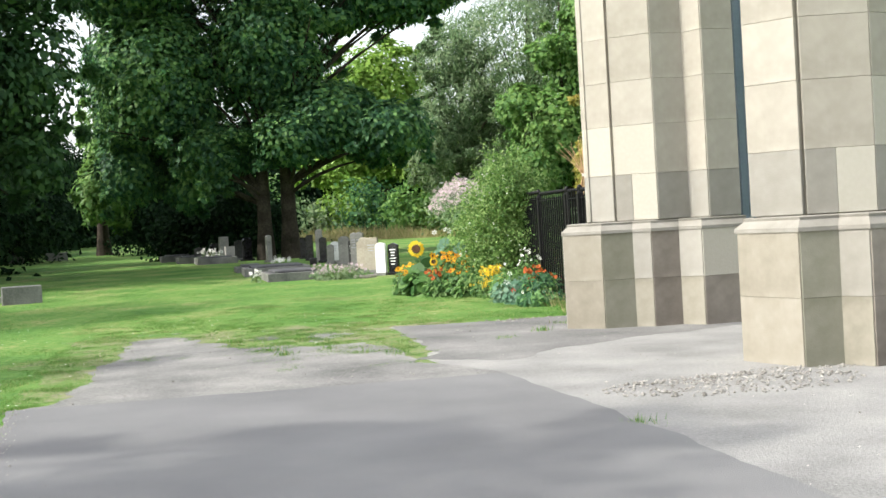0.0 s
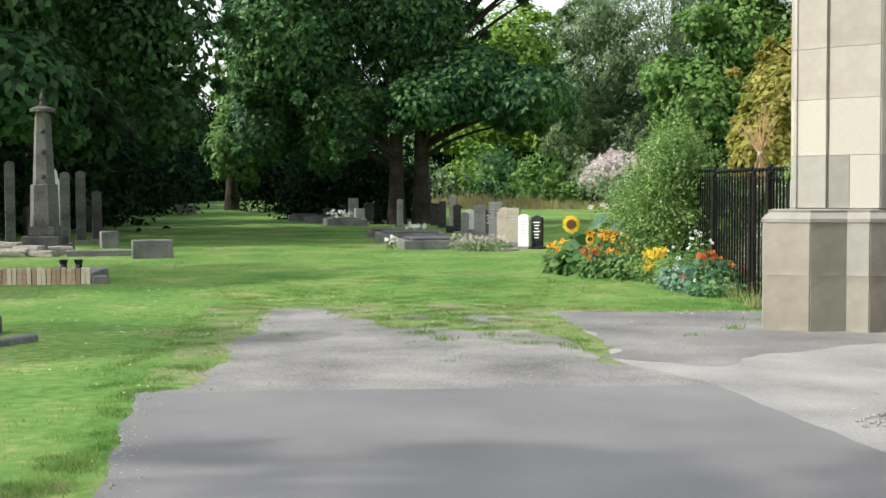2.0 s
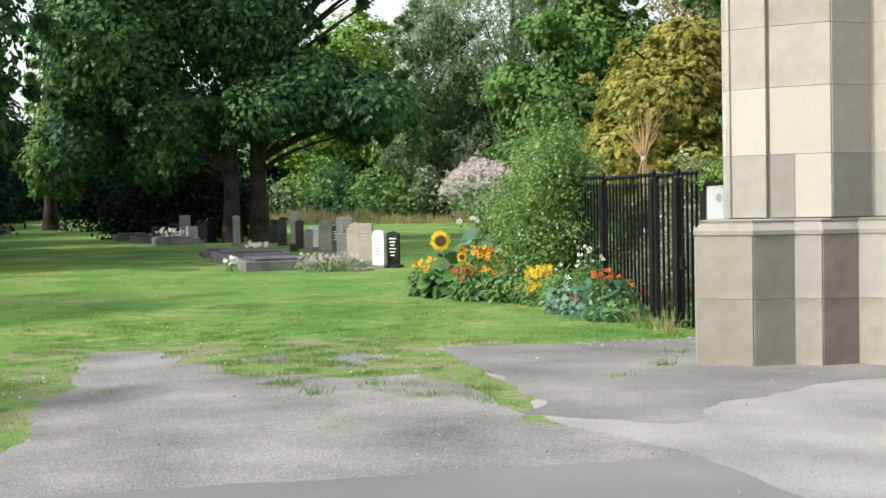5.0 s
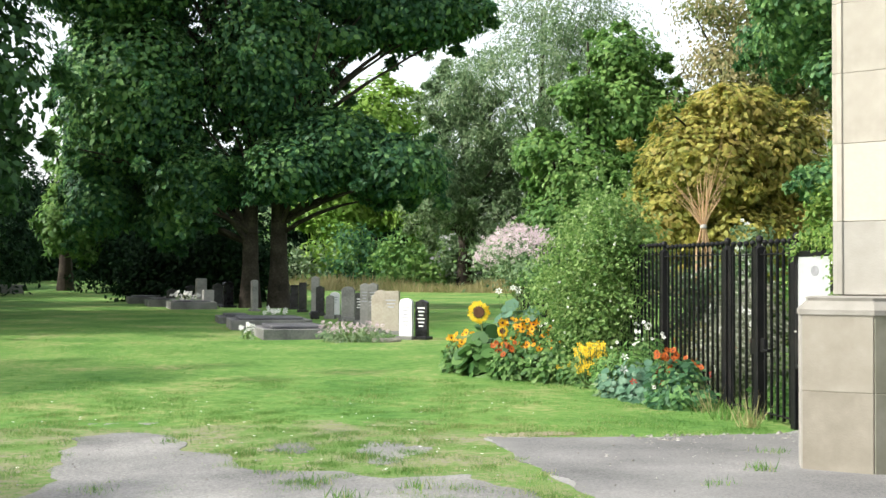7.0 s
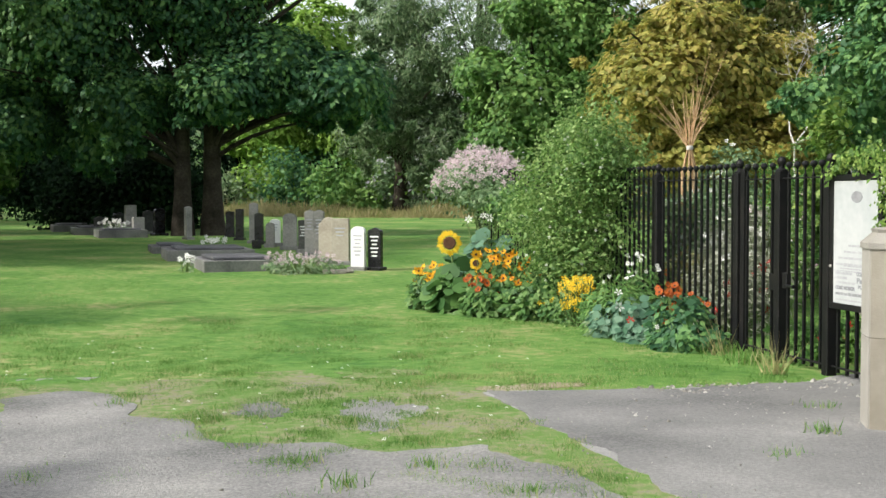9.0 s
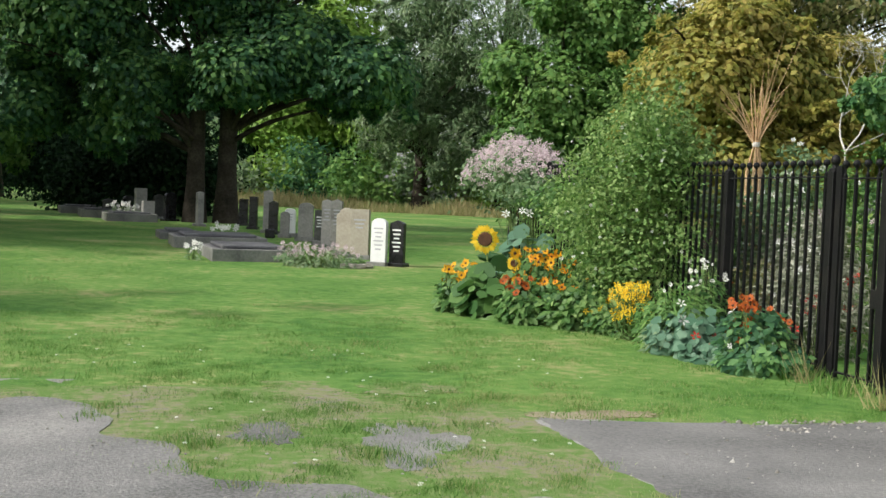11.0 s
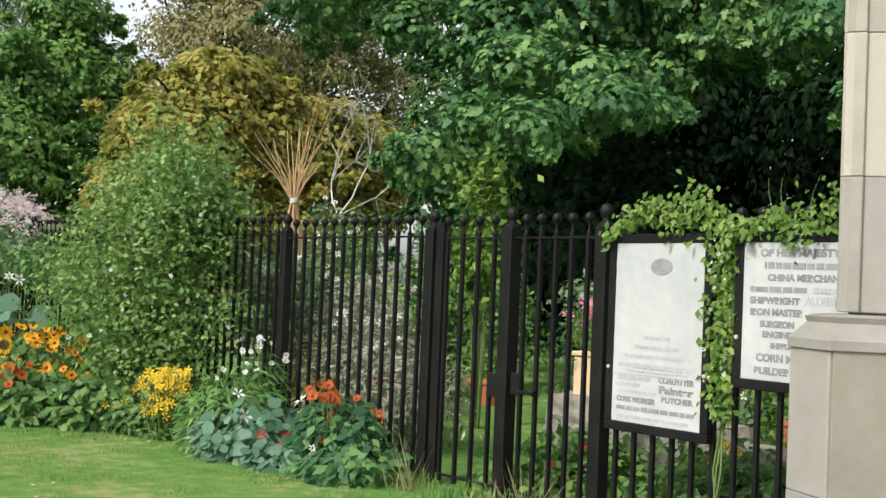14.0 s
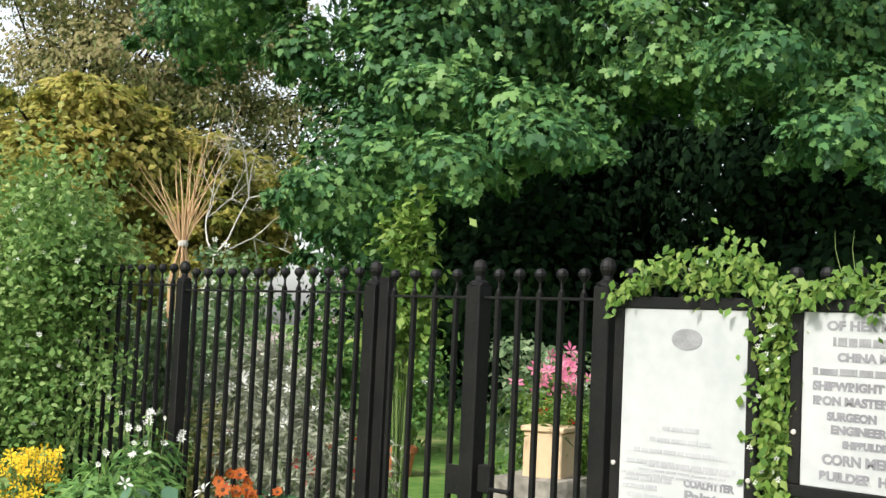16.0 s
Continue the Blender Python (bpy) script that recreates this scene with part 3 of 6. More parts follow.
def fence_panel(y_hi, n, y_lo, label, name="fence", group="iron railings", post_w=0.085):
    """A run of railings from the post at y_hi down to y_lo with n bars between."""
    z = gz(FX, (y_hi + y_lo) / 2)
    t = thing(name, FX, y_lo, z - 0.02, label, "fence" if name == "fence" else "gate", group)
    ln = y_hi - y_lo
    post("post", ln, post_w, BALL_Z + 0.02, 0.04, t)
    step = ln / (n + 1)
    bars(t, [step * (i + 1) for i in range(n)], 0.06)
    part("top_rail", bm_box(0.032, ln - post_w, 0.014, (0, ln / 2, 1.80), 0.003), M_IRON, t)
    part("bottom_rail", bm_box(0.032, ln - post_w, 0.016, (0, ln / 2, 0.10), 0.003), M_IRON, t)
    return t


fence_panel(13.146, 13, 11.016, "black iron railings with ball finials beside the flower bed")
fence_panel(15.30, 13, 13.146, "black iron railings half hidden by a flowering bush")
fence_panel(17.45, 13, 15.30, "black iron railings behind a tall bush")
fence_panel(19.60, 13, 17.45, "black iron railings under pink blossom")
fence_panel(21.75, 13, 19.60, "black iron railings at the end of the flower bed")
g1 = fence_panel(11.016, 4, 10.14, "black iron gate leaf with ball finials", "iron_gate", "gate leaves", 0.10)
part("stile", bm_box(0.05, 0.085, 1.86, (0, 0.876 - 0.103, 0.06), 0.004), M_IRON, g1)
part("stay_plate", bm_box(0.03, 0.10, 0.16, (-0.03, 0.10, 0.72), 0.004), M_IRON, g1)
g2 = fence_panel(10.14, 5, 9.245, "black iron gate leaf beside the notice boards", "iron_gate", "gate leaves", 0.105)
part("lock_box", bm_box(0.05, 0.09, 0.15, (0, 0.78, 0.75), 0.006), M_IRON, g2)
part("latch", bm_turned([(0.012, 0.0), (0.012, 0.12), (0.02, 0.13), (0.02, 0.15)], 8), M_IRON, g2).matrix_basis = pose(-0.05, 0.70, 0.78, 90, 0, 0)
fence_panel(9.245, 12, 7.30, "black iron railings carrying two notice boards", post_w=0.10)


# ---- notice boards ----
def letters(parent, text, y, z, h, wide, mat, bold=False):
    """Raised lettering facing the path, fitted to a width."""
    cu = bpy.data.curves.new("lettering", "FONT")
    cu.body, cu.size, cu.extrude, cu.align_x, cu.offset = text, h * 1.35, 0.0008, "CENTER", 0.0028
    tmp = new("lettering", cu)
    me = bpy.data.meshes.new_from_object(tmp)
    bpy.data.objects.remove(tmp)
    xs = [v.co.x for v in me.vertices]
    k = wide / max(0.001, max(xs) - min(xs))
    bm = bmesh.new()
    bm.from_mesh(me)
    bmesh.ops.remove_doubles(bm, verts=bm.verts, dist=0.00002)
    seen = set()
    for v in bm.verts:
        if v in seen:
            continue
        todo, island = [v], []
        seen.add(v)
        while todo:
            w = todo.pop()
            island.append(w)
            for e in w.link_edges:
                o = e.other_vert(w)
                if o not in seen:
                    seen.add(o)
                    todo.append(o)
        at = {w: i for i, w in enumerate(island)}
        faces = {f for w in island for f in w.link_faces}
        lm = bpy.data.meshes.new("letter")
        lm.from_pydata([tuple(w.co) for w in island], [], [[at[w] for w in f.verts] for f in faces])
        mesh_ob("letter", lm, mat, parent).matrix_basis = pose(-0.012, y, z, 90, 0, -90) @ Matrix.Diagonal((k, 1, 1, 1))
    bm.free()


def ink_bar(parent, y, z, w, h, mat):
    """A line of unreadable lettering as short plain bars, one for each word."""
    rng = random.Random(int(z * 1000 + y * 100))
    bm = bmesh.new()
    c = -w / 2
    while c < w / 2 - 0.012:
        k = min(rng.uniform(0.035, 0.085), w / 2 - c)
        bm_box(0.002, k, h * rng.uniform(0.8, 1.0), (-0.0125, y + c + k / 2, z), bm=bm)
        c += k + 0.010
    part("text_line", bm, mat, parent)


def notice_board(y0, y1, z0, z1, label):
    """A framed white panel on the railings, from y1 (far) to y0 (near)."""
    w, h = y1 - y0, z1 - z0
    t = thing("notice_board", FX - 0.055, (y0 + y1) / 2, z0, label, "notice board", "notice boards")
    part("panel", bm_box(0.02, w, h, (0, 0, 0), 0.002), M_SIGN, t, "white lettered panel")
    f = 0.055
    part("frame", bm_box(0.05, w + 2 * f, f, (0.005, 0, h), 0.006), M_IRON, t)
    part("frame", bm_box(0.05, w + 2 * f, f, (0.005, 0, -f), 0.006), M_IRON, t)
    part("frame", bm_box(0.05, f, h, (0.005, w / 2 + f / 2, 0), 0.006), M_IRON, t)
    part("frame", bm_box(0.05, f, h, (0.005, -w / 2 - f / 2, 0), 0.006), M_IRON, t)
    for sy in (-1, 1):
        part("bolt", bm_turned([(0.012, 0), (0.012, 0.008), (0.006, 0.012)], 8), M_BARKPALE, t).matrix_basis = pose(-0.02, sy * (w / 2 + f / 2), h * 0.3, 0, -90, 0)
    return t


b1 = notice_board(8.39, 9.08, 0.675, 1.746, "white notice board in a black frame, faded upper text")
bm = bm_turned([(0.085, 0), (0.085, 0.002)], 20)
crest = part("crest", bm, M_INKMID, b1, "oval crest as a plain grey shape")
crest.matrix_basis = pose(-0.0105, -0.02, 0.93, 0, -90, 0) @ Matrix.Diagonal((0.6, 1, 1, 1))
for i in range(4):
    ink_bar(b1, 0.0, 0.50 - 0.055 * i, (0.20, 0.34, 0.52, 0.60)[i], 0.022, M_INKPALE)
letters(b1, "COALFITTER", -0.16, 0.255, 0.034, 0.27, M_INK)
ink_bar(b1, 0.18, 0.255, 0.28, 0.026, M_INKPALE)
ink_bar(b1, 0.22, 0.215, 0.20, 0.022, M_INKPALE)
letters(b1, "Painter", -0.16, 0.195, 0.045, 0.26, M_INK)
ink_bar(b1, 0.14, 0.175, 0.30, 0.02, M_INKPALE)
letters(b1, "CORK WORKER", 0.15, 0.125, 0.030, 0.31, M_INK)
letters(b1, "BUTCHER", -0.17, 0.145, 0.032, 0.24, M_INK)
ink_bar(b1, 0.0, 0.075, 0.60, 0.026, M_INKMID)
ink_bar(b1, 0.02, 0.025, 0.56, 0.02, M_INKPALE)
for i in range(3):
    ink_bar(b1, 0.05 * (i - 1), 0.325 - 0.022 * i, 0.44 + 0.06 * i, 0.012, M_INKPALE)
b2 = notice_board(7.36, 8.12, 1.008, 1.748, "white notice board in a black frame listing old trades")
letters(b2, "OF HER MAJESTY'S C", -0.03, 0.665, 0.040, 0.60, M_INK)
ink_bar(b2, -0.02, 0.598, 0.52, 0.038, M_INKMID)
letters(b2, "CHINA MERCHANT", -0.02, 0.535, 0.036, 0.48, M_INK)
ink_bar(b2, 0.15, 0.475, 0.36, 0.03, M_INKMID)
ink_bar(b2, -0.2, 0.475, 0.26, 0.03, M_INKPALE)
letters(b2, "SHIPWRIGHT", 0.17, 0.412, 0.036, 0.32, M_INK)
letters(b2, "ALDERMAN", -0.17, 0.412, 0.045, 0.30, M_INKPALE)
letters(b2, "IRON MASTER", 0.16, 0.350, 0.036, 0.34, M_INK)
ink_bar(b2, -0.19, 0.345, 0.28, 0.03, M_INKPALE)
letters(b2, "SURGEON", 0.15, 0.287, 0.034, 0.22, M_INK)
letters(b2, "UPHOLSTERER", -0.19, 0.283, 0.036, 0.30, M_INK)
letters(b2, "ENGINEER", 0.12, 0.232, 0.034, 0.25, M_INK)
letters(b2, "SHIPBUILDER", 0.08, 0.175, 0.030, 0.22, M_INK)
letters(b2, "CORN MERCHANT", 0.02, 0.103, 0.042, 0.52, M_INK)
letters(b2, "BUILDER  HIDE AND", 0.02, 0.035, 0.038, 0.54, M_INK)


def shrub(x, y, label, balls, clumps, per, spread, leaf, mat, shape="plain", seed=1, name="bush", category="bush", z=None, inner=0.3, gap=0.0):
    """A shrub of leafy clumps on several stems."""
    rng = np.random.default_rng(seed)
    z0 = gz(x, y) - 0.03 if z is None else z
    t = thing(name, x, y, z0, label, category)
    c, at, out = crown_points(rng, balls, clumps, per, spread, gap, inner)
    at[:, 2] = np.maximum(at[:, 2], z0 + 0.03)
    base = np.array([x, y, z0])
    nrm = out * 0.6 + np.array([0, 0, 0.5]) + rng.normal(size=at.shape) * 0.5
    alo = out * 0.6 + rng.normal(size=at.shape) * 0.8 + np.array([0, 0, 0.1])
    mesh_ob("foliage", leaf_mesh("foliage", at - base, nrm, alo, leaf * (0.6 + 0.8 * rng.random(len(at))), shape, rng), mat, t)["kind"] = "stuff"
    paths = []
    for i in rng.choice(len(c), min(26, len(c)), replace=False):
        e = Vector(c[i] - base)
        s = Vector((e.x * 0.25, e.y * 0.25, 0))
        m = s.lerp(e, 0.5) + Vector((0, 0, 0.08 * e.length))
        paths.append([(*(s * (1 - g) ** 2 + m * 2 * g * (1 - g) + e * g * g), 0.012 * (1 - 0.7 * g)) for g in (0, 0.3, 0.6, 1)])
    mesh_ob("stem_growth", tubes("stem_growth", paths, 5), M_GREENSTEM, t)["kind"] = "stuff"
    return t, c, base


# ---- trees ----
# two sycamores over the graves beside the avenue
tree(2.75, 43.3, "tall sycamore with dark dense foliage over the graves", 3.4, 0.36,
     [(2.4, 43.5, 10.0, 3.6, 4.2, 5.0), (4.6, 42.6, 6.2, 3.0, 3.0, 2.0), (7.0, 42.0, 5.5, 2.6, 2.8, 1.6), (7.4, 42.5, 11.3, 3.0, 3.2, 1.8), (9.0, 42.5, 11.4, 2.2, 2.4, 1.3), (1.5, 42, 15.0, 6.0, 5, 3.2), (3.0, 41.4, 5.3, 2.2, 2.0, 1.5), (5.6, 42.8, 12.2, 2.4, 2.6, 1.7), (5.2, 42.2, 10.2, 1.6, 1.8, 0.7)], 760, 62, 1.9, 0.285, L_DARK, bough=1.2, fill=0.8, seed=11, limbs=40, gap=0.05, limb_r=0.11)
tree(1.7, 43.2, "sycamore leaning over dark headstones", 3.0, 0.34,
     [(-2.4, 44.0, 8.4, 4.0, 4.2, 4.4), (-3.8, 45.0, 4.7, 2.0, 2.6, 2.2), (-3, 43, 13, 5, 4, 3.5), (-0.2, 43.0, 5.0, 2.4, 2.0, 1.7), (-1.4, 44.2, 3.8, 1.6, 1.6, 1.5)], 640, 62, 1.8, 0.285, L_DARK, bough=1.2, fill=0.8, seed=12, limbs=30, limb_r=0.11)
# bushes whose leaf colour holds the shade behind the graves
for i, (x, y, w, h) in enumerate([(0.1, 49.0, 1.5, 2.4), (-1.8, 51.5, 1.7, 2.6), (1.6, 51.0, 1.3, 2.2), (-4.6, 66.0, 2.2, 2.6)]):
    shrub(x, y, "bush in shade-dark leaves behind the shaded graves", [(x, y, gz(x, y) + h * 0.55, w, w * 0.9, h * 0.6), (x, y, gz(x, y) + h * 1.05, w * 0.7, w * 0.7, h * 0.45)], 90, 60, 1.0, 0.24, L_DEEPSHADE, seed=190 + i)
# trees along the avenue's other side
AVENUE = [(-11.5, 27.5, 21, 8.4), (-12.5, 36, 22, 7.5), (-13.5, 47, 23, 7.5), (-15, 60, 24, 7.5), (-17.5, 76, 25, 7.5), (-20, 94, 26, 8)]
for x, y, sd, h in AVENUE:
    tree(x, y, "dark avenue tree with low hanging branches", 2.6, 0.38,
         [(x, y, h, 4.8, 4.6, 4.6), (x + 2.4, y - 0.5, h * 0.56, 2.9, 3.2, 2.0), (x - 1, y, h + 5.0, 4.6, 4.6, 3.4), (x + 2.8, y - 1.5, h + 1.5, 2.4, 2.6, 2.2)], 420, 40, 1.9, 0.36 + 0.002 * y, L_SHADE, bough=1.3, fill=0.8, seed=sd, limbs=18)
# undergrowth coloured nearly black for the shade under the crowns
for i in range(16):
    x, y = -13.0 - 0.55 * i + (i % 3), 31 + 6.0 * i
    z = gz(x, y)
    shrub(x, y, "dark undergrowth beneath the avenue trees", [(x, y, z + 1.6, 3.4, 3.4, 1.9), (x + 1.0, y, z + 3.2, 3.0, 3.2, 1.6)], 60, 60, 1.6, 0.36, L_DEEPSHADE, seed=140 + i)
# the dark of the avenue's end is painted into this hedge's leaves
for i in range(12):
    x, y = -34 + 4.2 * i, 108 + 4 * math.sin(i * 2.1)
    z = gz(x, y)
    shrub(x, y, "hedge in shade-dark leaves closing the avenue", [(x, y, z + 2.4, 3.6, 2.4, 2.8), (x + 1, y, z + 5.2, 3.2, 2.2, 2.4)], 80, 60, 1.7, 0.5, L_DEEPSHADE, seed=170 + i)
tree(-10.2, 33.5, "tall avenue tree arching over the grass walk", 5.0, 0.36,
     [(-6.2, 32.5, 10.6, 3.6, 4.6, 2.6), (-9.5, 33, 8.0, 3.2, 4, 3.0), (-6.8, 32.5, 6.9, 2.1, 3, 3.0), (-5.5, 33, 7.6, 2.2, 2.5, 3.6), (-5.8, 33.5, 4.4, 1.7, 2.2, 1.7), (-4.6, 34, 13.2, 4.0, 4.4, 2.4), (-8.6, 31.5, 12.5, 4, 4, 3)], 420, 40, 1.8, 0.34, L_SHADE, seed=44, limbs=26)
# unseen trees left of the view, added to cast shade on lawn and drive
tree(-14, 14.5, "unseen broad dark tree shading the lawn", 3.0, 0.4, [(-14, 14.5, 9, 4.6, 3.4, 4.2)], 200, 30, 2.0, 0.4, L_DARK, seed=41, limbs=10)
tree(-11.5, 5.2, "unseen broad dark tree shading the lawn edge", 3.0, 0.4, [(-11.5, 5.2, 8.2, 2.6, 2.0, 1.8)], 120, 26, 1.6, 0.4, L_DARK, seed=43, limbs=10)
tree(-7.5, -3.0, "unseen broad dark tree shading the drive", 3.0, 0.4, [(-7.5, -3.0, 8.6, 2.8, 3.0, 2.4)], 60, 16, 1.6, 0.4, L_DARK, seed=42, limbs=10, gap=0.3)
# far end of the avenue
tree(-8.5, 70, "lit lime tree with hanging leafy branches", 3.0, 0.4,
     [(-6.2, 68, 7.6, 3.8, 4.2, 5.0), (-7.5, 66.5, 4.4, 2.6, 3, 2.4), (-5, 69, 13, 4.2, 4, 4.0)], 420, 40, 1.8, 0.42, L_MID, seed=51, limbs=18)
# these far trees get shade-dark leaves too, not a species colour
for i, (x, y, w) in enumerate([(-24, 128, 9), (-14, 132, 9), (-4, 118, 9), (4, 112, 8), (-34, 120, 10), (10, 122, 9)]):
    tree(x, y, "distant dark tree closing the avenue", 2.0, 0.5, [(x, y, 8, w, 5, 6.4), (x, y - 2, 3.6, w * 0.95, 4, 3.2)], 300, 34, 2.6, 0.62, L_DEEPSHADE, bough=0, seed=60 + i, limbs=6)
# background trees behind the meadow
tree(11, 86, "bright green lime tree in full sun", 3.0, 0.45, [(11, 84, 11.6, 5.2, 5, 5.4), (14, 83, 7, 4, 4, 3.6), (8, 85, 6.5, 4, 4, 3.4)], 380, 44, 2.2, 0.48, L_BRIGHT, seed=71, limbs=14)
tree(15.5, 74, "grey-green willow with loose foliage", 4.0, 0.5,
     [(15.2, 71, 9.5, 3.8, 4, 5.0), (12.9, 70, 6.4, 3.2, 3, 3.4), (18.4, 72, 8.0, 3.0, 3, 4.4), (17.0, 70, 5.0, 3.4, 3, 4.0), (14.5, 70, 12.5, 3.0, 3, 3.0), (19.6, 71, 4.0, 2.4, 2.4, 2.8)], 680, 46, 1.9, 0.40, L_GREY, "slim", seed=72, limbs=26)
tree(19.5, 70, "thin-leaved tree with pale sparse upper branches", 6.0, 0.55, [(17.6, 66, 13.2, 4.4, 4, 4.6), (22, 66, 13.4, 3.8, 4, 4.6), (19.8, 66, 16.5, 3.6, 3, 2.6), (19.4, 67, 9.5, 2.6, 2.6, 3.0)], 520, 26, 1.5, 0.34, L_GREY, "slim", bough=0, seed=73, limbs=30, gap=0.1, limb_r=0.07)
tree(17.2, 52, "full green sycamore behind the garden", 3.0, 0.42,
     [(16.4, 50.5, 5.6, 3.0, 3.2, 3.2), (18.2, 50.6, 9.0, 3.0, 3.0, 2.9), (18.4, 50.2, 11.4, 2.2, 2.0, 1.8), (19.8, 50, 5.2, 2.4, 3, 3.2), (20.2, 50, 8.6, 2.2, 2.4, 2.6), (15.2, 50, 3.6, 2.0, 2.4, 2.6), (14.7, 51, 7.0, 1.7, 2, 1.4), (21.6, 50, 6.6, 1.9, 2, 2.4), (16.2, 50, 9.6, 1.5, 1.6, 1.1)], 700, 46, 1.5, 0.32, L_MID, bough=0.85, seed=74, limbs=18)
tree(17.0, 35, "horse chestnut turning yellow-brown", 2.2, 0.4,
     [(15.2, 33.0, 4.7, 2.5, 2.6, 2.5), (17.4, 33.4, 5.1, 2.5, 2.6, 2.4), (13.8, 32.5, 3.1, 1.5, 2, 1.8), (19.4, 33.3, 4.7, 2.3, 2.4, 2.5), (16.0, 32, 2.6, 2.6, 2, 1.6), (18.3, 32.5, 2.6, 2.6, 2, 1.8), (21.4, 33.5, 4.4, 2.0, 2.2, 2.4), (16.2, 33, 6.6, 1.9, 1.8, 1.1)], 1150, 50, 1.15, 0.25, L_YELLOW, "plain", bough=0.75, seed=75, limbs=22)
tree(25.5, 52, "tall thinning rusty-leaved tree with dark limbs", 6.5, 0.5,
     [(23.4, 48, 10.6, 3.0, 3.4, 2.6), (26.4, 47.5, 11.6, 3.8, 3.2, 3.2), (29.6, 48, 10.5, 3.4, 3, 3.6), (25.2, 48, 15.2, 4.4, 3.2, 2.4), (22.0, 48, 13.8, 2.0, 2, 1.4), (24.0, 47, 7.6, 3.2, 2.4, 2.0), (33.2, 48, 9.8, 3.0, 3, 3.4), (31.6, 48, 14.2, 3.0, 3, 2.2)], 780, 34, 1.4, 0.24, L_RUST, bough=0, seed=76, limbs=60, gap=0.2, limb_r=0.13)
# big maple over the garden and the dark trees behind it
tree(20.5, 12.0, "large maple spreading over the walled garden", 4.5, 0.4,
     [(12.9, 18.4, 3.5, 1.2, 1.4, 2.2), (13.6, 18.0, 5.4, 1.7, 1.9, 1.7), (14.5, 17.2, 6.2, 2.2, 2.4, 1.8), (15.4, 14.6, 5.2, 1.7, 1.8, 0.8), (16.0, 14.0, 6.8, 2.6, 2.6, 1.6),
      (14.6, 15.8, 4.6, 0.9, 0.9, 0.6), (16.2, 12.8, 4.7, 1.2, 1.3, 0.7), (14.0, 16.4, 7.8, 3.0, 3.0, 1.6), (17.5, 11.5, 5.6, 1.5, 1.5, 0.9), (15.5, 13.5, 8.6, 4.0, 5.0, 1.6), (14.0, 19.0, 7.0, 1.7, 1.7, 1.7), (12.0, 19.6, 7.0, 1.2, 1.3, 1.0), (12.6, 19.4, 5.6, 0.8, 0.8, 0.8), (13.9, 24.0, 7.0, 1.7, 1.6, 1.3), (12.9, 21.6, 6.9, 1.3, 1.2, 1.0), (12.0, 14.3, 3.75, 0.9, 0.8, 0.45), (11.6, 15.2, 3.5, 0.8, 0.8, 0.5), (14.4, 12.0, 3.9, 0.9, 0.9, 0.5), (14.2, 12.9, 4.9, 1.0, 1.0, 0.5), (14.9, 15.0, 5.6, 1.5, 1.6, 1.0), (16.8, 13.2, 5.8, 1.6, 1.6, 0.9), (11.3, 17.2, 3.2, 0.8, 0.8, 0.55), (12.0, 16.8, 3.7, 0.8, 0.9, 0.5), (12.2, 16.2, 4.5, 0.9, 0.9, 0.55), (12.6, 15.2, 4.3, 0.9, 0.9, 0.45), (13.2, 14.7, 3.85, 0.7, 0.7, 0.35)], 1240, 100, 0.85, 0.112, L_SYC, "maple", bough=0.62, seed=81, limbs=6, inner=0.6, droop=0.35, limb_r=0.012)
# near-black leaves put the shade beneath the maple into these trees' colour
tree(21, 22.5, "dark shaded tree behind the garden", 2.0, 0.4, [(21, 22.5, 5.5, 4.2, 3.2, 3.4), (20, 22, 2.2, 3.4, 3, 2.0)], 420, 80, 1.5, 0.24, L_DEEPSHADE, bough=0, seed=82, limbs=14)
tree(24, 16.0, "dark shaded tree behind the garden", 2.0, 0.4, [(24, 16, 6, 4.0, 4.4, 4.0), (22.5, 15.5, 2.2, 3.0, 4.2, 2.2)], 460, 80, 1.6, 0.25, L_DEEPSHADE, bough=0, seed=83, limbs=14)
tree(22, 7.5, "dark shaded tree behind the garden", 2.0, 0.4, [(22, 7.5, 6, 4.0, 4.6, 4.2), (20.5, 8.5, 2.4, 3.0, 4.0, 2.4)], 440, 80, 1.6, 0.25, L_DEEPSHADE, bough=0, seed=84, limbs=14)
tree(27, 27, "dark shaded tree behind the garden", 2.0, 0.4, [(27, 27, 6, 4.5, 3.4, 4.6), (26, 27, 2.4, 4, 3, 2.2)], 340, 70, 1.8, 0.3, L_DEEPSHADE, bough=0, seed=85, limbs=14)


# hedge of bushes behind the meadow
rngh = random.Random(4)
for i in range(13):
    x = 2 + i * 2.6 + rngh.uniform(-0.8, 0.8)
    y = 84 - i * 1.9 + rngh.uniform(-1.5, 1.5)
    h = rngh.uniform(2.2, 3.7)
    z = gz(x, y)
    shrub(x, y, "leafy hedge bush behind the meadow", [(x, y, z + h * 0.75, 2.3, 1.8, h), (x + 1, y - 1, z + h * 0.4, 1.8, 1.4, h * 0.6)], 70, 40, 1.3, 0.34,
          (L_MID, L_GREY, L_BRIGHT, L_DARK)[i % 4], seed=100 + i)


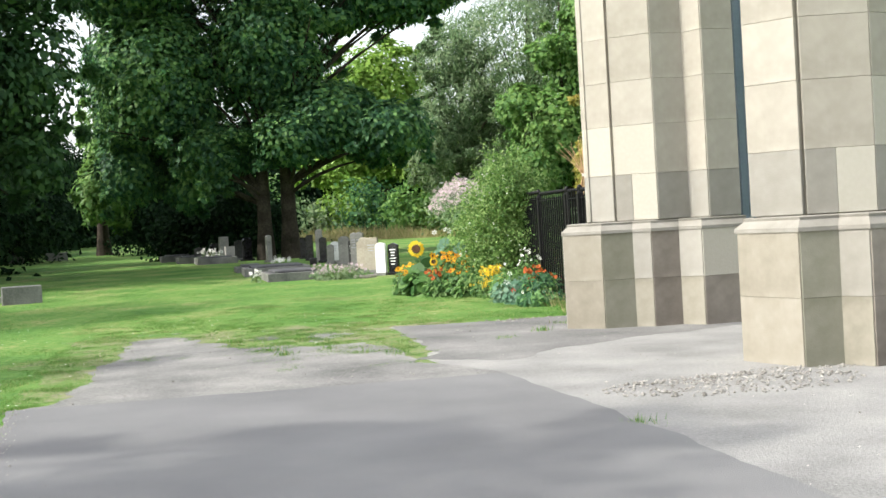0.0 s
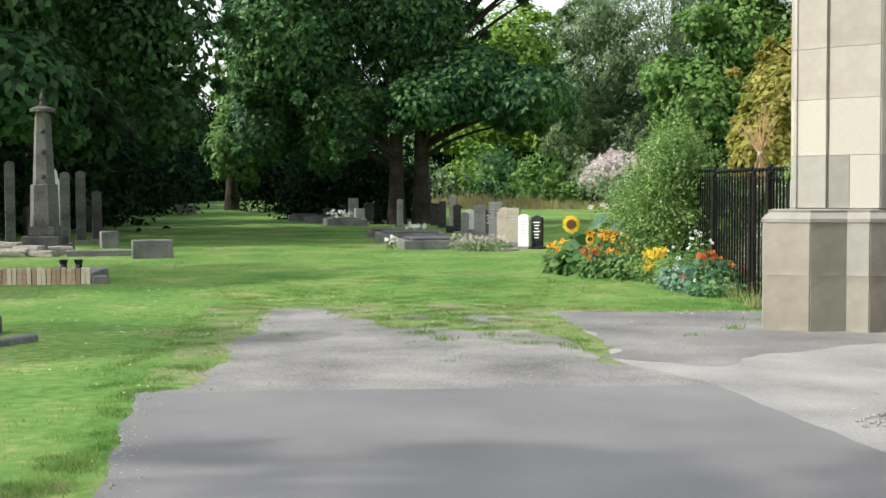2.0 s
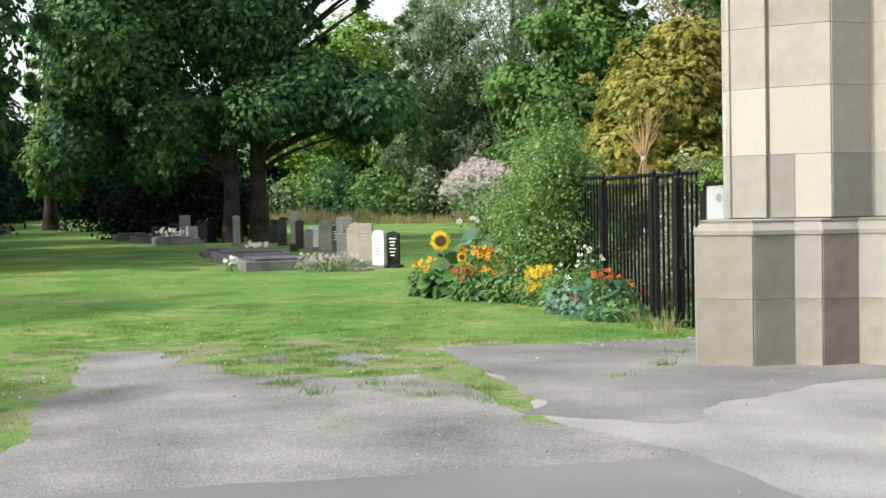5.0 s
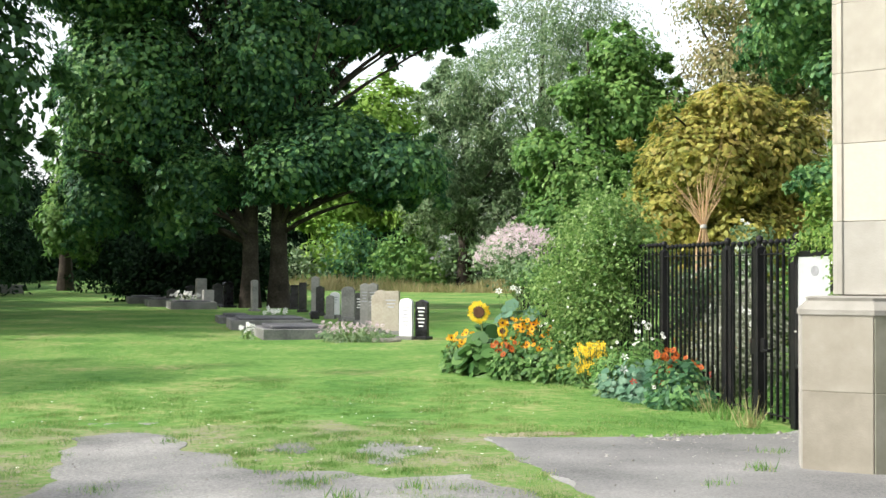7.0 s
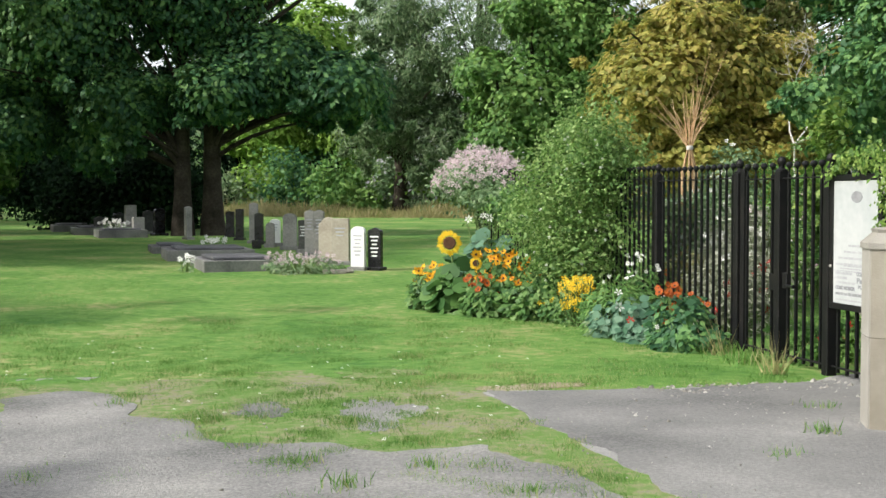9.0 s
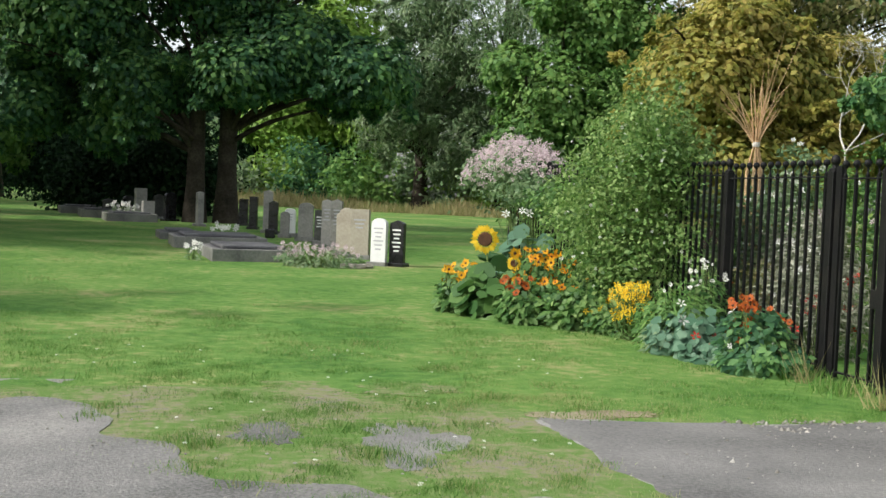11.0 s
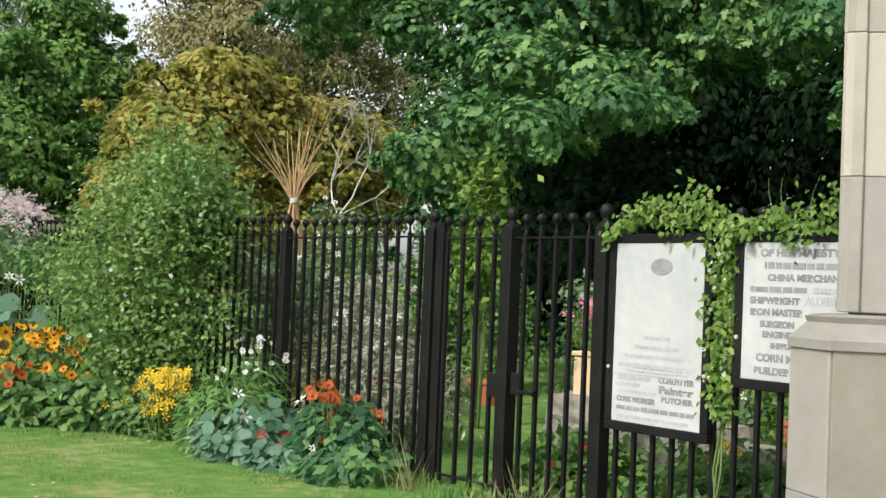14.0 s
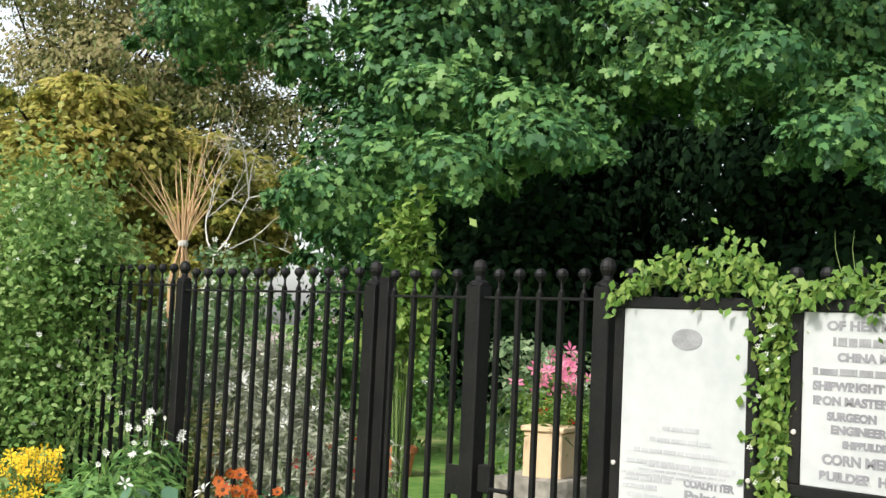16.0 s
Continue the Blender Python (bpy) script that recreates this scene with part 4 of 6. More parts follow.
# ---- flower bed ----
def blooms(parent, heads, facing, radius, petals, mat, disc=None, disc_r=0.3, rng=None, cup=0.25, name="bloom"):
    """Flower heads at places: a ring of petals each, with a domed centre; each head is a part unless there are very many."""
    heads = np.array(heads)
    n = len(heads)
    f = unit(facing + rng.normal(size=(n, 3)) * 0.35)
    th = (np.arange(petals) / petals * 2 * math.pi)[:, None]
    rad = np.concatenate([np.cos(th), np.sin(th), np.zeros_like(th)], 1)
    up = np.array([[0, 0, 1.0]])
    al = rad + up * cup * (0.6 + 0.8 * rng.random((petals, 1)))
    if n <= 40:
        me = leaf_mesh(name, np.zeros((petals, 3)), up - al * 0.2, al, radius * (0.85 + 0.3 * rng.random(petals)), "petal", rng)
        me.materials.append(mat)
        dm = None
        if disc:
            d = bm_turned([(1.0, 0.0), (0.9, 0.3), (0.55, 0.6), (0.05, 0.7)], 8)
            bmesh.ops.scale(d, vec=(radius * disc_r,) * 3, verts=d.verts)
            dm = bpy.data.meshes.new("flower_centre")
            d.to_mesh(dm)
            d.free()
            dm.materials.append(disc)
        for i in range(n):
            o = new(name, me)
            o.parent = parent
            q = Vector(f[i]).to_track_quat("Z", "Y").to_matrix().to_4x4()
            o.matrix_basis = Matrix.Translation(heads[i]) @ q @ Matrix.Rotation(rng.random() * 6.3, 4, "Z") @ Matrix.Scale(0.7 + 0.6 * rng.random(), 4)
            if dm:
                new("flower_centre", dm).parent = o
        return
    a = unit(np.cross(f, np.array([[0.1, 0.3, 1.0]])))
    b = np.cross(f, a)
    tt = th[None] + rng.random((n, 1, 1)) * 6.3
    rd = np.cos(tt) * a[:, None, :] + np.sin(tt) * b[:, None, :]
    al = (rd + f[:, None, :] * cup).reshape(-1, 3)
    sz = np.repeat(radius * (0.75 + 0.5 * rng.random(n)), petals) * (0.85 + 0.3 * rng.random(n * petals))
    mesh_ob(name, leaf_mesh(name, np.repeat(heads, petals, axis=0), np.repeat(f, petals, axis=0) - al * 0.2, al, sz, "petal", rng), mat, parent)["kind"] = "stuff"


def flower_plant(x, y, label, w, h, leafsize, leafmat_, shape, nleaf, nheads, radius, petals, mat, seed, disc=None, top=0.65, name="flowers", depth=None):
    """A clump of flowering plants: leafy stems with heads held above."""
    rng = np.random.default_rng(seed)
    z0 = gz(x, y) - 0.02
    d = depth or w
    t = thing(name, x, y, z0, label, "flowers")
    r = np.sqrt(rng.random(nleaf))
    th = rng.random(nleaf) * 6.283
    lz = h * (0.08 + 0.80 * rng.random(nleaf)) * (1 - 0.35 * r ** 2)
    at = np.stack([r * np.cos(th) * w / 2, r * np.sin(th) * d / 2, lz], 1)
    out = np.stack([np.cos(th), np.sin(th), np.zeros(nleaf)], 1)
    nrm = out * 0.5 + np.array([-0.2, -0.3, 0.8]) + rng.normal(size=at.shape) * 0.35
    alo = out + rng.normal(size=at.shape) * 0.5
    mesh_ob("foliage", leaf_mesh("foliage", at, nrm, alo, leafsize * (0.5 + rng.random(nleaf)), shape, rng), leafmat_, t)["kind"] = "stuff"
    heads = []
    paths = []
    for i in range(nheads):
        a, rr = rng.random() * 6.283, math.sqrt(rng.random()) * 0.48
        hz = h * (top + (1 - top) * rng.random())
        p = (rr * w * math.cos(a), rr * d * math.sin(a), hz)
        heads.append(p)
        paths.append([(p[0] * 0.4, p[1] * 0.4, 0, 0.006), (p[0] * 0.8, p[1] * 0.8, hz * 0.6, 0.005), (*p, 0.003)])
    if heads:
        mesh_ob("stem_growth", tubes("stem_growth", paths, 4), M_GREENSTEM, t)["kind"] = "stuff"
        blooms(t, heads, np.array([-0.35, -0.75, 0.45]), radius * 1.2, petals, mat, disc, 0.27, rng)
    return t


def sunflower(x, y, hx, hy, hz, r, label, seed, leaves=14):
    rng = np.random.default_rng(seed)
    z0 = gz(x, y) - 0.02
    t = thing("sunflower", x, y, z0, label, "sunflower")
    e = Vector((hx - x, hy - y, hz - z0))
    mesh_ob("stem", tubes("stem", [[(0, 0, 0, 0.016), (e.x * 0.2, e.y * 0.2, e.z * 0.5, 0.014), (e.x * 0.6, e.y * 0.6 + 0.06, e.z * 0.97, 0.012), (e.x, e.y + 0.02, e.z, 0.012)]], 8), M_GREENSTEM, t)
    f = unit(np.array([[-0.22, -0.95, 0.12]]))
    n = 34
    a = unit(np.cross(f, np.array([[0.0, 0.0, 1.0]])))
    b = np.cross(f, a)
    th = (np.arange(n) / n * 2 * math.pi)[:, None]
    rad = np.cos(th) * a + np.sin(th) * b
    c = np.array([tuple(e)])
    at = c + rad * r * 0.42
    lay = np.where(np.arange(n) % 2 == 0, 0.02, -0.02)[:, None]
    mesh_ob("petals", leaf_mesh("petals", at + f * lay, f + rad * 0.15 + rng.normal(size=(n, 3)) * 0.12, rad + f * 0.25, r * 0.62 * (0.85 + 0.3 * rng.random(n)), "petal", rng), P_YELLOW, t, "bright yellow petals")
    bm = bm_turned([(1.0, -0.12), (1.02, 0.05), (0.86, 0.22), (0.5, 0.20), (0.05, 0.16)], 20)
    q = Vector(f[0]).to_track_quat("Z", "Y").to_matrix().to_4x4()
    bmesh.ops.transform(bm, matrix=Matrix.Translation(e) @ q @ Matrix.Scale(r * 0.5, 4), verts=bm.verts)
    part("seed_head", bm, M_SEED, t, "dark brown seed disc")
    k = leaves
    th = rng.random(k) * 6.283
    lz = e.z * (0.12 + 0.7 * np.arange(k) / k)
    out = np.stack([np.cos(th), np.sin(th), np.zeros(k)], 1)
    at = np.stack([e.x * 0.2 + 0.06 * np.cos(th), e.y * 0.2 + 0.06 * np.sin(th), lz], 1)
    mesh_ob("leaves", leaf_mesh("leaves", at, np.array([[0, 0, 0.7]]) + out * 0.3 + np.array([[-0.1, -0.5, 0]]) + rng.normal(size=(k, 3)) * 0.2, out + np.array([[0, 0, -0.45]]), 0.24 * (0.7 + 0.6 * rng.random(k)), "round", rng), L_BUSH, t)
    return t


sunflower(4.92, 15.50, 4.79, 15.30, 1.005, 0.170, "tall yellow sunflower with a brown seed disc", 201, 26)
sunflower(5.20, 15.25, 5.10, 15.08, 0.74, 0.085, "small yellow sunflower among orange coneflowers", 202, 12)
flower_plant(4.60, 15.80, "small yellow coneflowers at the foot of the sunflower", 0.48, 0.62, 0.10, L_BUSH, "plain", 420, 22, 0.045, 10, P_GOLD, 203, M_SEED, 0.5)
flower_plant(4.86, 15.28, "broad green leaves beneath the sunflower", 0.60, 0.62, 0.20, L_BUSH, "round", 120, 0, 0.04, 8, P_YELLOW, 216)
flower_plant(5.36, 15.12, "golden orange coneflowers with dark centres", 0.72, 0.88, 0.11, L_BUSH, "plain", 900, 38, 0.050, 11, P_GOLD, 204, M_SEED, 0.55)
flower_plant(5.50, 14.95, "amber coneflowers leaning from the bed", 0.60, 0.80, 0.10, L_BUSH, "plain", 600, 34, 0.045, 11, P_AMBER, 217, M_SEED, 0.5)
flower_plant(5.18, 14.80, "orange coneflowers low at the bed's edge", 0.62, 0.55, 0.10, L_BUSH, "plain", 700, 26, 0.046, 11, P_RUST, 205, M_SEED, 0.5)
flower_plant(5.72, 14.42, "mixed green plants with a few orange heads", 0.85, 0.58, 0.11, L_BUSH, "plain", 1000, 7, 0.045, 10, P_AMBER, 206, M_SEED, 0.6)
flower_plant(6.05, 14.75, "dense green leaves at the foot of the bush", 0.9, 0.75, 0.10, L_BUSH, "plain", 1100, 4, 0.03, 6, P_WHITE, 218, None, 0.8)
flower_plant(5.55, 16.3, "tall bluish broad-leaved plant behind the sunflower", 0.50, 1.30, 0.17, L_BLUE, "round", 110, 3, 0.05, 6, P_WHITE, 207, None, 0.9)
flower_plant(5.45, 15.75, "leafy green plant behind the coneflowers", 0.7, 0.85, 0.12, L_BUSH, "plain", 600, 0, 0.04, 6, P_WHITE, 219)
flower_plant(5.98, 13.52, "bright yellow small-flowered plant", 0.46, 0.62, 0.06, L_BUSH, "slim", 520, 210, 0.033, 5, P_YELLOW, 208, None, 0.35)
flower_plant(5.95, 14.0, "low green plants with small yellow flowers", 0.65, 0.38, 0.08, L_BUSH, "plain", 600, 22, 0.03, 5, P_YELLOW, 209, None, 0.5)
flower_plant(6.22, 12.85, "feathery green plant with white cosmos flowers", 0.80, 0.72, 0.09, L_MID, "slim", 1500, 7, 0.022, 8, P_WHITE, 210, None, 0.85)
flower_plant(6.58, 12.95, "white cosmos flowers against the railings", 0.45, 0.95, 0.09, L_BUSH, "slim", 700, 12, 0.024, 8, P_WHITE, 211, None, 0.75)
flower_plant(6.26, 12.40, "blue-green broad-leaved nasturtium clump", 0.95, 0.52, 0.085, L_BLUE, "round", 520, 3, 0.05, 5, P_WHITE, 212, None, 0.6, depth=0.8)
flower_plant(6.05, 12.55, "pale feathery leaves among the nasturtiums", 0.6, 0.42, 0.08, L_GREY, "slim", 420, 0, 0.05, 5, P_WHITE, 220)
flower_plant(6.20, 11.98, "low bluish leaves with a red flower", 0.55, 0.28, 0.09, L_BLUE, "round", 170, 4, 0.05, 6, P_RED, 213, None, 0.6)
flower_plant(6.44, 11.52, "rusty orange coneflowers with dark centres", 0.66, 0.68, 0.09, L_DARK, "plain", 1000, 24, 0.042, 11, P_RUST, 214, M_SEED, 0.45)
flower_plant(6.40, 11.25, "dark green leafy clump at the fence foot", 0.75, 0.34, 0.09, L_DARK, "plain", 620, 5, 0.03, 6, P_WHITE, 215, None, 0.5)
c0 = thing("plant_label", 6.02, 11.92, 0.0, "small white plastic plant label stuck in the soil", "plant label")
part("stake", bm_box(0.012, 0.006, 0.13, (0, 0, 0), 0.001), M_MARB, c0)
part("card", bm_box(0.10, 0.005, 0.04, (0, -0.02, 0.02), 0.001, turn=Matrix.Rotation(0.9, 4, "X")), M_MARB, c0)

rb = np.random.default_rng(9)
BUSH = [(6.30, 14.50, 0.95, 0.55, 0.6, 0.9), (6.5, 14.80, 1.75, 0.64, 0.8, 0.75), (6.58, 14.20, 1.45, 0.32, 0.42, 0.7), (6.5, 15.2, 2.25, 0.5, 0.6, 0.5), (6.9, 14.85, 2.05, 0.5, 0.7, 0.6), (6.65, 14.5, 2.35, 0.30, 0.35, 0.4), (6.15, 14.05, 0.55, 0.38, 0.35, 0.4), (6.5, 14.3, 2.0, 0.30, 0.4, 0.35), (5.95, 14.75, 1.2, 0.35, 0.4, 0.4), (6.1, 15.5, 1.5, 0.4, 0.6, 0.5)]
bt, bc, bb = shrub(6.3, 14.4, "tall loose green bush with small cream flowers on the railings", BUSH, 290, 72, 0.40, 0.060, L_SHRUB, "plain", 220, inner=0.25, gap=0.32)
pick = bc[rb.choice(len(bc), 90)] + rb.normal(size=(90, 3)) * 0.12 - bb
pick[:, :2] -= np.array([0.12, 0.2])
spr = []
spl = []
for _ in range(230):
    b0 = Vector(bc[rb.integers(len(bc))] - bb)
    dd = Vector((rb.normal() * 0.35 - 0.15, rb.normal() * 0.35 - 0.15, 0.7 + 0.3 * rb.random())).normalized()
    ln = 0.25 + 0.55 * rb.random()
    for q in range(22):
        spl.append(tuple(b0 + dd * ln * (0.2 + 0.8 * q / 21) + Vector(rb.normal(size=3)) * 0.025))
spl = np.array(spl)
mesh_ob("sprays", leaf_mesh("sprays", spl, rb.normal(size=spl.shape) + np.array([0, 0, 0.5]), rb.normal(size=spl.shape) + np.array([0, 0, 0.5]), 0.055 * (0.6 + 0.8 * rb.random(len(spl))), "plain", rb), L_SHRUB, bt)["kind"] = "stuff"
blooms(bt, pick, np.array([-0.4, -0.8, 0.3]), 0.023, 6, P_WHITE, None, 0.3, rb)
shrub(6.8, 17.0, "green climber hanging over the railings", [(6.7, 16.6, 1.45, 0.45, 1.1, 0.45), (6.7, 18.2, 1.5, 0.4, 1.0, 0.35), (6.75, 16.2, 0.7, 0.4, 0.9, 0.6)], 130, 46, 0.36, 0.085, L_BUSH, "plain", 221)
pt, pc, pb = shrub(6.85, 20.6, "pink-blossomed bush arching over the railings", [(6.75, 21.0, 2.0, 0.75, 1.5, 0.42), (6.75, 19.8, 1.75, 0.5, 1.0, 0.35)], 120, 40, 0.45, 0.09, L_GREY, "plain", 222)
rp = np.random.default_rng(10)
th = rp.random(900) * 6.283
rr = np.sqrt(rp.random(900))
heads = np.stack([6.7 + rr * np.cos(th) * 0.85 - 6.85, 20.9 + rr * np.sin(th) * 1.65 - 20.6, 2.02 + 0.48 * np.sqrt(np.maximum(0, 1 - rr ** 2)) - 0.25 * rr + rp.normal(size=900) * 0.06 - pb[2]], 1)
blooms(pt, heads, np.array([-0.3, -0.6, 0.6]), 0.06, 5, P_PINK, None, 0.3, rp)


def grass_clump(x, y, label, h, n, spread, mat, seed, name="grass_tuft", lean=0.35, shape="blade"):
    rng = np.random.default_rng(seed)
    z0 = gz(x, y)
    t = thing(name, x, y, z0, label, "grass")
    at = np.stack([rng.normal(size=n) * spread, rng.normal(size=n) * spread, np.zeros(n)], 1)
    al = np.stack([rng.normal(size=n) * lean, rng.normal(size=n) * lean, np.ones(n)], 1)
    sz = h * (0.4 + 0.7 * rng.random(n))
    me = leaf_mesh("foliage", at, np.cross(al, rng.normal(size=(n, 3))), al, sz, shape, rng)
    tagged(mesh_ob("foliage", me, mat, t), kind="stuff")
    return t


grass_clump(6.45, 9.42, "dry straw-coloured grass clump at the gate post", 0.42, 60, 0.05, M_MEADOW, 301, shape="stalk")
grass_clump(6.52, 10.75, "dry grass stalks at the fence foot", 0.45, 26, 0.05, M_MEADOW, 302, shape="stalk")
grass_clump(6.60, 10.2, "green weeds along the gate foot", 0.16, 220, 0.16, M_BLADE, 303)
grass_clump(6.62, 11.0, "green weeds along the fence foot", 0.16, 220, 0.16, M_BLADE, 304)
for i, (x, y, h) in enumerate([(5.39, 6.79, 0.10), (2.0, 6.0, 0.11), (4.77, 6.2, 0.07), (1.86, 6.65, 0.10), (4.46, -0.55, 0.08), (1.6, 7.2, 0.08), (2.55, 6.35, 0.10), (1.35, 8.2, 0.09), (2.95, 5.6, 0.09), (0.3, 6.6, 0.07), (3.3, 5.2, 0.10), (0.7, 9.1, 0.08), (2.3, 7.9, 0.09), (5.9, 7.7, 0.07), (3.0, 4.2, 0.04)]):
    grass_clump(x, y, "small green weed tuft growing from the paving", h, 70, 0.07, M_BLADE, 310 + i)

# ---- garden behind the railings ----
def pot(x, y, z, r, h, mat, label, seed, plant=True):
    t = thing("flower_pot", x, y, z, label, "flower pot", "garden pots")
    part("pot", bm_turned([(r * 0.72, 0), (r * 0.95, h * 0.82), (r * 1.06, h * 0.83), (r * 1.06, h), (r * 0.94, h), (r * 0.9, h * 0.9), (0.01, h * 0.9)], 20), mat, t, smooth=False)
    if plant:
        rng = np.random.default_rng(seed)
        n = 160
        at = rng.normal(size=(n, 3)) * np.array([r * 0.6, r * 0.6, 0.12]) + np.array([0, 0, h + 0.16])
        mesh_ob("plant", leaf_mesh("plant", at, rng.normal(size=(n, 3)) + np.array([0, 0, 1]), rng.normal(size=(n, 3)), 0.09 * (0.6 + 0.8 * rng.random(n)), "plain", rng), L_MID, t)["kind"] = "stuff"
    return t


pot(10.75, 15.0, 0.03, 0.21, 0.34, M_TERRA, "terracotta pot on the garden lawn", 401)
pot(8.52, 8.66, 0.42, 0.19, 0.32, M_TERRA, "terracotta pot on a stone ledge", 402)
pot(8.6, 9.0, 0.40, 0.13, 0.22, M_TERRA, "small terracotta pot on a stone ledge", 403)


def rock(x, y, z, sx, sy, sz, seed, label):
    t = thing("rockery_stone", x, y, z, label, "stone", "rockery stones", rz=seed * 37 % 50 - 25)
    bm = bmesh.new()
    bmesh.ops.create_cube(bm, size=1)
    bmesh.ops.subdivide_edges(bm, edges=bm.edges[:], cuts=4, use_grid_fill=True)
    for v in bm.verts:
        n = noise.noise(v.co * 2.3 + Vector((seed, 0, 0))) * 0.16 + noise.noise(v.co * 6 + Vector((seed, 3, 0))) * 0.06
        q = v.co.normalized()
        p = v.co.lerp(q * 0.62, 0.35) * (1 + n)
        v.co = Vector((p.x * sx, p.y * sy, (p.z + 0.5) * sz))
    part("rock", bm, M_ROCK, t, smooth=False)


for i, (x, y, z, sx, sy, sz) in enumerate([(9.0, 11.4, -0.04, 0.75, 0.62, 0.34), (9.02, 11.45, 0.26, 0.66, 0.58, 0.30), (8.75, 10.8, -0.04, 0.6, 0.55, 0.45), (9.0, 10.2, -0.04, 0.7, 0.6, 0.5),
                                           (8.6, 9.3, -0.04, 0.7, 0.7, 0.42), (9.1, 8.9, -0.04, 0.6, 0.6, 0.36), (8.45, 8.75, -0.04, 0.75, 0.75, 0.46)]):
    rock(x, y, z, sx, sy, sz, 500 + i, "rough grey rockery block")
pl = thing("planter", 9.0, 11.4, 0.55, "square cream planter with pink flowers on the rockery", "planter", rz=20)
part("box", bm_prism([(-0.15, -0.15), (0.15, -0.15), (0.15, 0.15), (-0.15, 0.15)], 0, 0.34, 0.01), M_CREAM, pl)
part("rim", bm_prism([(-0.17, -0.17), (0.17, -0.17), (0.17, 0.17), (-0.17, 0.17)], 0.34, 0.38, 0.008), M_CREAM, pl)
rq = np.random.default_rng(12)
n = 260
at = rq.normal(size=(n, 3)) * np.array([0.14, 0.14, 0.13]) + np.array([0, 0, 0.52])
mesh_ob("plant", leaf_mesh("plant", at, rq.normal(size=(n, 3)) + np.array([0, 0, 1]), rq.normal(size=(n, 3)), 0.09 * (0.6 + 0.8 * rq.random(n)), "slim", rq), L_LIME, pl)["kind"] = "stuff"
blooms(pl, rq.normal(size=(34, 3)) * np.array([0.12, 0.12, 0.09]) + np.array([0.05, -0.04, 0.74]), np.array([-0.5, -0.6, 0.5]), 0.06, 6, P_DEEP, None, 0.3, rq)
GARDEN = [(7.75, 13.1, 1.0, L_SILVER, "slim", P_WHITE, 10), (8.3, 14.2, 1.3, L_SILVER, "slim", P_WHITE, 12), (7.5, 12.3, 0.9, L_SILVER, "slim", P_RED, 6), (7.7, 13.7, 0.8, L_RUST, "slim", P_RUST, 6), (8.8, 14.9, 1.5, L_SILVER, "slim", P_PINK, 8), (9.2, 15.2, 1.2, L_LIME, "plain", P_RED, 8),
          (10.8, 13.0, 1.5, L_GREY, "plain", P_WHITE, 8), (9.9, 11.9, 1.2, L_LIME, "slim", P_RED, 6), (10.2, 10.9, 1.3, L_GREY, "plain", P_WHITE, 8), (9.7, 9.6, 1.1, L_LIME, "plain", P_RED, 6),
          (7.7, 8.6, 0.36, L_MID, "plain", P_WHITE, 5), (8.1, 9.2, 0.34, L_BUSH, "plain", P_YELLOW, 6), (8.2, 15.6, 1.7, L_GREY, "plain", P_WHITE, 10), (9.6, 16.9, 2.2, L_GREY, "plain", P_WHITE, 26), (10.6, 15.9, 1.8, L_BUSH, "plain", P_PINK, 10),
          (12.3, 16.6, 1.6, L_MID, "plain", P_WHITE, 4), (11.6, 12.2, 1.6, L_MID, "plain", P_WHITE, 5), (11.2, 9.5, 1.5, L_MID, "plain", P_WHITE, 3), (8.0, 18.0, 1.9, L_BUSH, "plain", P_WHITE, 8), (12.5, 20.5, 2.3, L_MID, "plain", P_WHITE, 3), (7.6, 10.2, 0.35, L_MID, "plain", P_RED, 3)]
for i, (x, y, h, lm, sh, pm, nf) in enumerate(GARDEN):
    z = gz(x, y)
    st, sc, sb = shrub(x, y, "garden shrub with scattered flowers behind the railings", [(x, y, z + h * 0.5, 0.5, 0.5, h * 0.5), (x + 0.15, y + 0.1, z + h * 0.75, 0.35, 0.38, h * 0.3)], 60, 44, 0.3, 0.085, lm, sh, 420 + i)
    rg = np.random.default_rng(600 + i)
    nf = nf * 2
    hp = sc[rg.choice(len(sc), nf)] - sb + rg.normal(size=(nf, 3)) * 0.08 + np.array([-0.1, -0.12, 0.05])
    blooms(st, hp, np.array([-0.6, -0.6, 0.4]), 0.05, 6, pm, None, 0.3, rg)
sp = shrub(9.24, 13.30, "slender leafy climber rising above the railings", [(9.24, 13.3, 1.75, 0.2, 0.2, 0.55), (9.24, 13.3, 2.3, 0.13, 0.13, 0.5)], 60, 30, 0.2, 0.10, L_LIME, "plain", 470)


